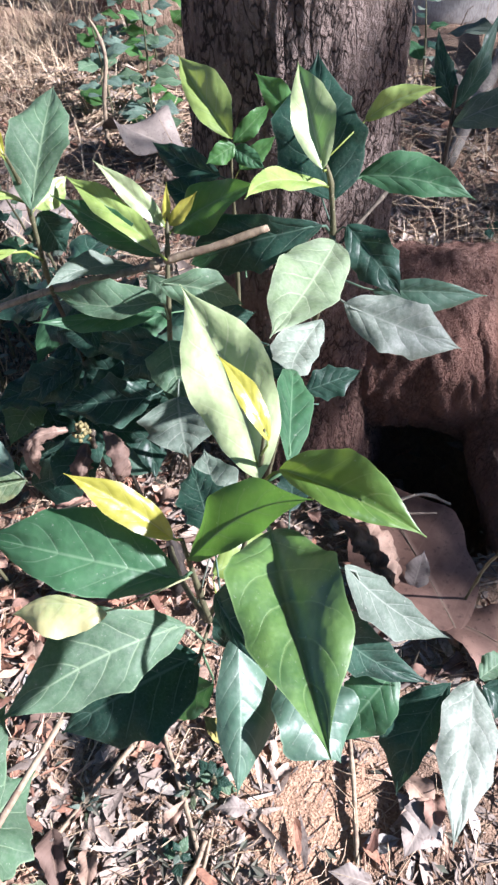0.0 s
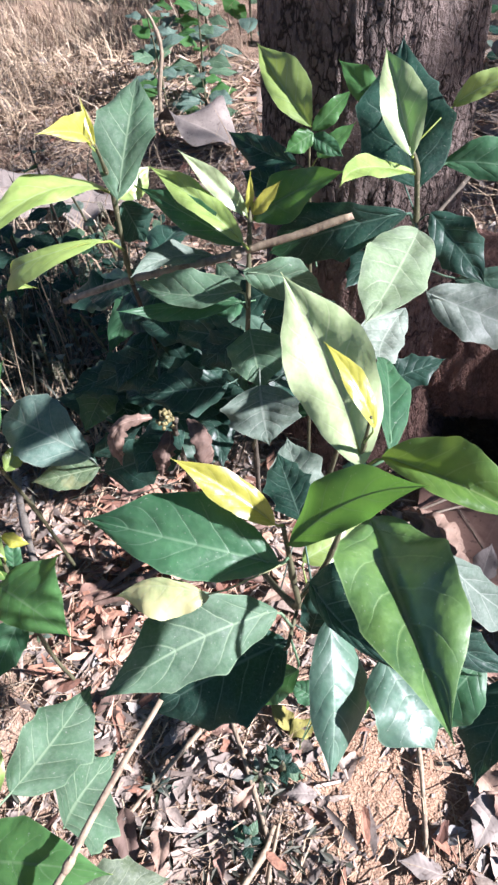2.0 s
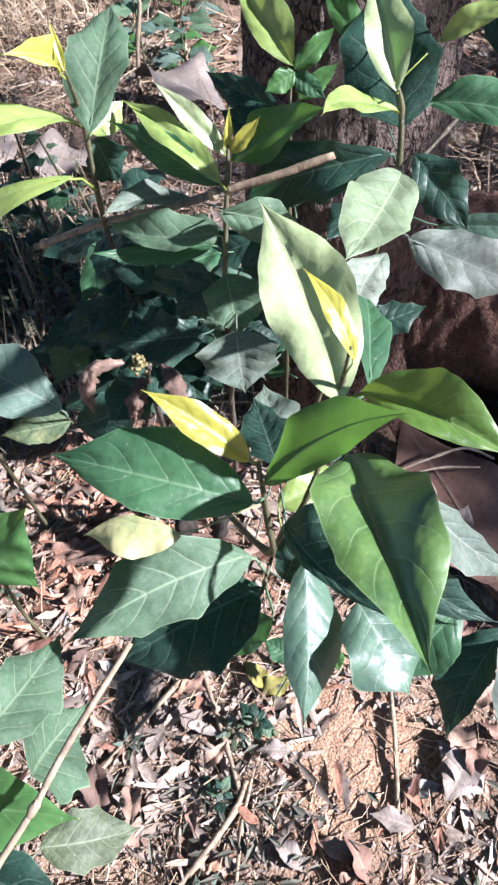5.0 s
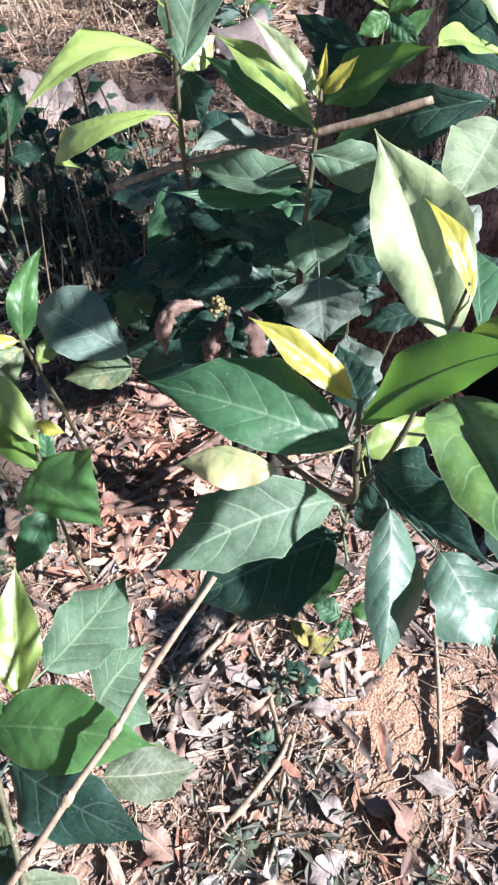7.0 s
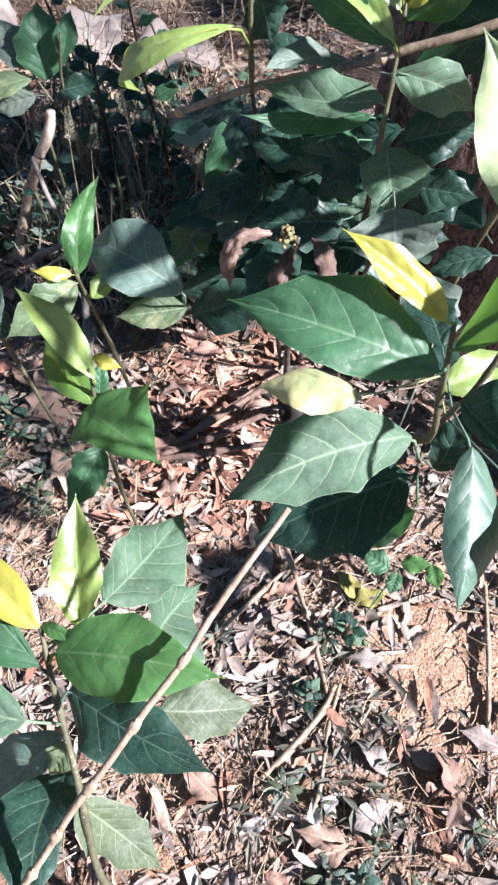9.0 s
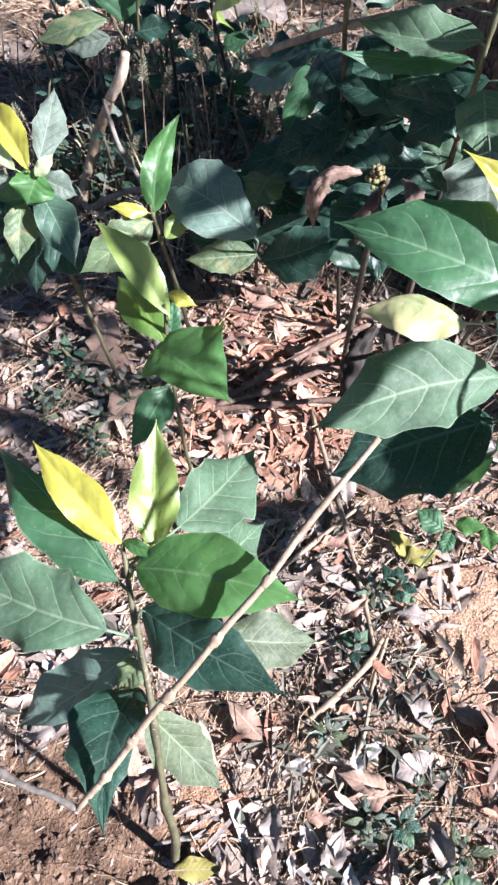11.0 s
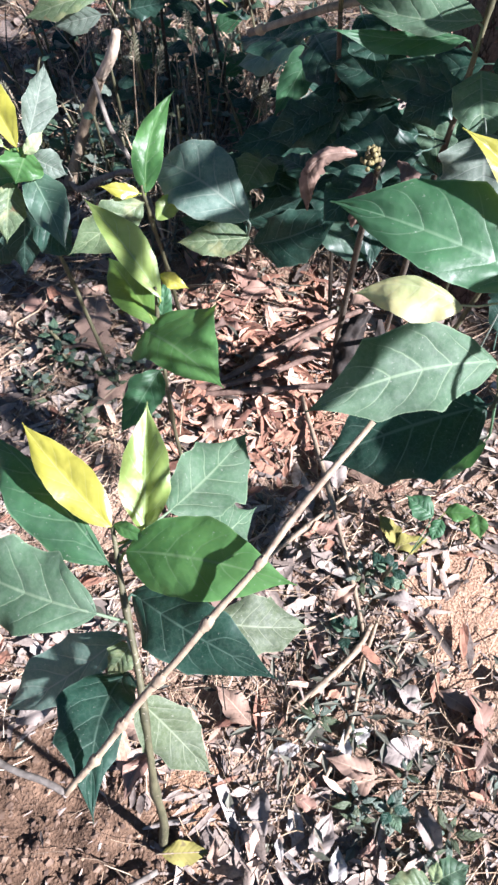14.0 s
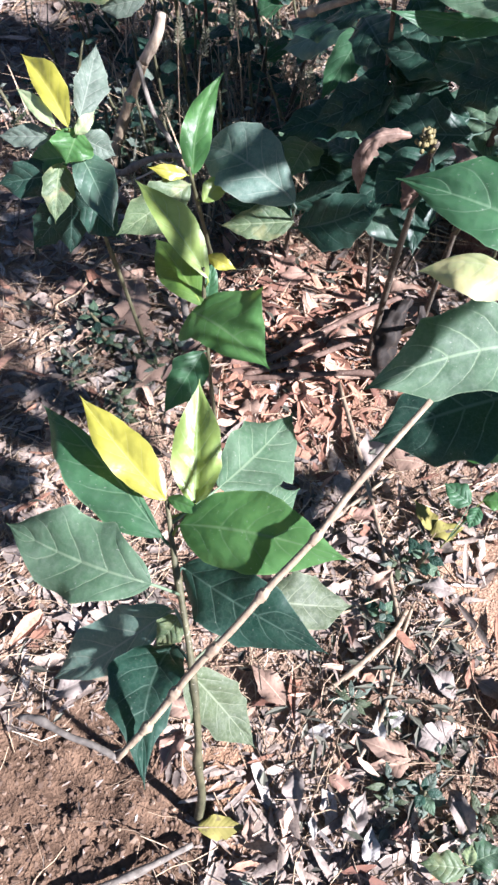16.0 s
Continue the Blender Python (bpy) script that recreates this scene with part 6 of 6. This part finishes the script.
# grass straw heap and weeds behind
def tuft(name, label, places, heights, material, seed, lean):
    rng = random.Random(seed)
    verts, faces = [], []
    for x0, y0, sx, sy, count in places:
        for _ in range(count):
            x, y = rng.gauss(x0, sx), rng.gauss(y0, sy)
            h, w = rng.uniform(*heights), rng.uniform(0.0008, 0.0028)
            a, l = rng.uniform(0, 6.3), rng.uniform(*lean)
            z = bumps(x, y)
            k = len(verts)
            ca, sa = math.cos(a), math.sin(a)
            for f, ww in ((0, 1), (0.5, 0.8), (1, 0.1)):
                px, py, pz = x + ca * l * h * f * f, y + sa * l * h * f * f, z + h * f * (1 - 0.35 * l * f)
                verts += [(px - sa * w * ww, py + ca * w * ww, pz), (px + sa * w * ww, py - ca * w * ww, pz)]
            faces += [(k, k + 1, k + 3, k + 2), (k + 2, k + 3, k + 5, k + 4)]
    return tagged(mesh_part(name, verts, faces, material), label, "grass", kind="stuff")


tuft("dry_grass", "dry straw-coloured grass lying in tangled tufts", [(-1.15, 2.75, 0.28, 0.35, 1500), (-1.1, 3.5, 0.4, 0.35, 1300), (-0.62, 1.9, 0.25, 0.2, 260), (0.75, 2.4, 0.3, 0.5, 420), (0.5, 1.6, 0.15, 0.25, 260)], (0.05, 0.22), STRAW, 31, (0.5, 1.5))
tuft("weeds", "thin dark green stalks of weeds in the shade of the shrubs", [(-0.62, 1.30, 0.18, 0.20, 260), (-0.48, 1.05, 0.12, 0.12, 150), (-0.85, 1.5, 0.17, 0.17, 150), (-0.60, 1.02, 0.12, 0.08, 120), (-0.30, 1.0, 0.12, 0.08, 100)], (0.04, 0.24), GREY_HERB, 32, (0.2, 1.3))

tuft("dry_stalks", "thin dry stalks standing in the shaded weeds", [(-0.60, 1.15, 0.17, 0.2, 330), (-0.42, 0.98, 0.12, 0.10, 150), (-0.8, 1.35, 0.17, 0.2, 170), (-0.3, 1.0, 0.12, 0.08, 70)], (0.04, 0.24), STRAW, 33, (0.2, 1.4))


def weed(x, y, h, leaves, size, seed, mats, label, stalk=STEM, slim=0.55):
    """An upright herb with pairs of small leaves."""
    rng = random.Random(seed)
    ob = thing("weed", label, "weed", "weeds behind the tree")
    lx, ly = rng.uniform(-0.28, 0.28) * h, rng.uniform(-0.22, 0.12) * h
    z = bumps(x, y)
    tube("stem", [(x, y, z - 0.01, 0.004), (x + lx * 0.4, y + ly * 0.4, z + h * 0.5, 0.0035), (x + lx, y + ly, z + h, 0.002)], stalk, ob, 8, 6)
    for i in range(leaves):
        f = (i + 1.5) / (leaves + 1)
        a = i * 2.4 + rng.uniform(-0.4, 0.4)
        s = size * (1.15 - 0.5 * f) * rng.uniform(0.8, 1.2)
        b = Vector((x + lx * f, y + ly * f, z + h * f))
        d = Vector((math.cos(a), math.sin(a), rng.uniform(-0.25, 0.45)))
        verts, faces, uvs, ribs, n = blade(b + d * s * 0.15, b + d * s, (rng.uniform(-0.3, 0.3), -0.35, 1), s * slim, 12, 0.08, seed * 50 + i, 10, 6)
        mesh_part("leaf", verts, faces, rng.choice(mats), ob, uvs)
    return ob


for i, (x, y, h, n, s) in enumerate(((-0.62, 2.55, 0.34, 11, 0.12), (-0.50, 2.65, 0.36, 12, 0.12), (-0.72, 2.80, 0.24, 9, 0.10), (-0.55, 3.1, 0.42, 13, 0.13), (-0.40, 3.3, 0.55, 14, 0.13), (-0.46, 2.45, 0.2, 9, 0.10), (-0.68, 3.3, 0.3, 9, 0.11))):
    weed(x, y, h, n + 3, s, 60 + i, (BLUISH, BLUISH, VEINED, FRESH), "small green weed with paired leaves")
for i, (x, y, h, n, s) in enumerate(((0.50, 2.9, 0.3, 9, 0.11), (0.85, 3.3, 0.45, 10, 0.2), (0.62, 1.75, 0.16, 9, 0.09), (0.72, 2.0, 0.2, 9, 0.10), (0.48, 1.55, 0.12, 7, 0.07), (0.95, 2.5, 0.5, 9, 0.14))):
    weed(x, y, h, n, s, 80 + i, (MID, DARK, DUSTY), "green weed among dead branches")
for i, (x, y, h, n, s) in enumerate(((-0.605, 0.57, 0.05, 9, 0.03), (-0.575, 0.54, 0.04, 8, 0.025), (0.0, 0.06, 0.03, 9, 0.025), (-0.09, 0.24, 0.04, 8, 0.025), (-0.05, 0.33, 0.06, 7, 0.03))):
    weed(x, y, h, n, s, 90 + i, (DARK, VEINED, DUSTY), "tiny herb sprouting from the litter")

rng = random.Random(43)
for i in range(15):
    x, y = rng.gauss(-0.02, 0.09), rng.gauss(0.09, 0.11)
    weed(x, y, rng.uniform(0.012, 0.03), rng.randint(6, 10), rng.uniform(0.018, 0.034), 400 + i, (DUSTY, SPECKLED), "tiny dull-green herb with narrow leaves among the litter", DARK_WOOD, 0.3)
for i in range(12):
    x, y = rng.gauss(-0.56, 0.06), rng.gauss(0.50, 0.06)
    weed(x, y, rng.uniform(0.015, 0.04), rng.randint(6, 10), rng.uniform(0.018, 0.03), 440 + i, (DUSTY, SPECKLED), "tiny dull-green herb with narrow leaves among the litter", DARK_WOOD, 0.35)
rng = random.Random(41)
for i in range(26):
    x, y = min(rng.gauss(-0.60, 0.20), -0.43), max(rng.gauss(1.22, 0.24), 0.93 + 0.1 * rng.random())
    weed(x, y, rng.uniform(0.05, 0.26), rng.randint(6, 11), rng.uniform(0.035, 0.070), 120 + i, (DARK, DARK, DUSTY, VEINED), "dark leafy weed in the shade of the shrubs")

for i in range(46):
    x, y = min(rng.gauss(-0.60, 0.17), -0.42), max(rng.gauss(1.10, 0.16), 0.92 + 0.08 * rng.random())
    weed(x, y, rng.uniform(0.06, 0.22), rng.randint(9, 15), rng.uniform(0.018, 0.040), 500 + i, (DARK, DUSTY, SPECKLED, CHALKY), "thin weed with small grey-green leaves in the shade", STEM, 0.42)

for i, (x, y, h, n, s) in enumerate(((-0.72, 1.33, 0.36, 10, 0.07), (-0.64, 1.20, 0.34, 11, 0.065), (-0.60, 1.36, 0.40, 12, 0.075), (-0.80, 1.50, 0.38, 10, 0.07), (-0.52, 1.22, 0.30, 10, 0.065), (-0.47, 1.10, 0.24, 9, 0.06))):
    weed(x, y, h, n, s, 180 + i, (DARK, DARK, MID), "tall dark weed stalk with narrow drooping leaves", DARK_WOOD)


SPIKE = scraps_material("pale_spikelets", (0.0, (0.13, 0.14, 0.085)), (0.6, (0.26, 0.26, 0.17)), (1.0, (0.42, 0.40, 0.30)))


def seed_spike(x, y, z, lean, seed):
    """A dry bristly seed head on a thin stalk."""
    rng = random.Random(seed)
    ob = thing("seed_head", "pale bristly dry seed head on a thin stalk", "seed head", "seed heads in the weeds")
    top = Vector((x + lean, y, z))
    tube("stalk", [(x, y, bumps(x, y) - 0.01, 0.0014), (x + lean * 0.5, y, z * 0.6, 0.0012), (*top, 0.001)], TWIG, ob, 8, 5)
    verts, faces = [], []
    for i in range(70):
        f = i / 70
        a = i * 2.4
        c = top + Vector((lean * 0.3 * f, 0, -0.03 + 0.042 * f))
        d = Vector((math.cos(a), math.sin(a), 0.7)) * 0.0075 * (1.15 - 0.6 * f)
        k = len(verts)
        verts += [c, c + d + Vector((0.0012, 0, 0)), c + d * 1.2, c + d + Vector((0, 0.0012, 0.001))]
        faces += [(k, k + 1, k + 2), (k, k + 2, k + 3)]
    mesh_part("spike", verts, faces, SPIKE, ob)


for i in range(30):
    seed_spike(rng.gauss(-0.60, 0.15), rng.gauss(1.12, 0.17), rng.uniform(0.1, 0.24), rng.uniform(-0.05, 0.05), 300 + i)

for x, y, z, lean in ((-0.60, 0.92, 0.325, 0.015), (-0.57, 0.90, 0.325, 0.03), (-0.37, 0.90, 0.29, 0.0), (-0.41, 0.95, 0.27, 0.02), (-0.50, 1.0, 0.33, -0.02)):
    seed_spike(x, y, z, lean, 400 + int(-100 * x))

# herb with broad blue-green leaves, right behind the trunk
plant = thing("weed", "dark-stemmed herb with broad blue-green leaves", "weed")
tube("stem", [(0.42, 1.9, 0.0, 0.007), (0.42, 1.88, 0.2, 0.006), (0.41, 1.86, 0.36, 0.004)], DARK_WOOD, plant)
leaf(plant, (0.42, 1.87, 0.26), (0.68, 1.80, 0.36), (0.1, -0.6, 0.7), 0.09, 10, 0.16, DUSTY)
leaf(plant, (0.415, 1.87, 0.3), (0.5, 1.95, 0.5), (0.6, -0.6, 0.4), 0.06, 10, 0.1, DARK)
leaf(plant, (0.415, 1.87, 0.3), (0.36, 1.95, 0.46), (-0.4, -0.7, 0.4), 0.05, 10, 0.1, DARK)

# stones and a second trunk farther off
def boulder(x, y, sx, sy, sz, seed, label):
    ob = thing("stone", label, "stone", "stones behind the tree")
    verts, faces = [], []
    n, k = 14, 24
    for i in range(n + 1):
        t = math.pi * i / n
        for j in range(k):
            a = 2 * math.pi * j / k
            d = Vector((math.sin(t) * math.cos(a), math.sin(t) * math.sin(a), math.cos(t)))
            d = Vector([math.copysign(abs(c) ** 0.6, c) for c in d]) * (1 + 0.12 * noise.noise(d * 1.8 + Vector((seed, 0, 0))))
            verts.append((x + d.x * sx, y + d.y * sy, bumps(x, y) + sz * 0.6 + d.z * sz))
            if i:
                b = (i - 1) * k
                faces.append((b + j, b + (j + 1) % k, b + k + (j + 1) % k, b + k + j))
    mesh_part("rock", verts, faces, STONE, ob)


STONE = stem_material("stone", (0.26, 0.245, 0.235), (0.46, 0.44, 0.42), 0.85)
boulder(0.72, 3.95, 0.30, 0.22, 0.10, 3, "flat pale grey stone slab")
boulder(1.05, 3.15, 0.22, 0.12, 0.07, 8, "flat grey stone half sunk in the ground")
far_tree = thing("tree", "slim dark tree trunk far behind in the grass", "tree")
trunk_mesh("trunk", -0.86, 3.95, 0.11, 2.5, far_tree, BARK, rows=50, around=60)
# limbs and leaves out of view, added to cut the sky light on the scene
rng = random.Random(12)
for i in range(5):
    a = radians(15 + 38 * i)
    out = (-0.86 + 1.7 * math.cos(a), 3.95 + 0.9 * math.sin(a), 2.9 + 0.2 * (i % 2))
    tube("limb", [(-0.86, 3.95, 1.9 + 0.1 * i, 0.05), (0.5 * (out[0] - 0.86), 0.5 * (out[1] + 3.95), 2.55, 0.035), (*out, 0.015)], BARK, far_tree, 18, 10, (), 0.1)
    clumps = [(out[0] + rng.uniform(-0.9, 0.9), out[1] + rng.uniform(-0.8, 0.9), out[2] + rng.uniform(-0.8, 0.9), rng.uniform(0.2, 0.34), 60) for _ in range(15)]
    shading_leaves("foliage", clumps, 130 + i, 0.22, far_tree)
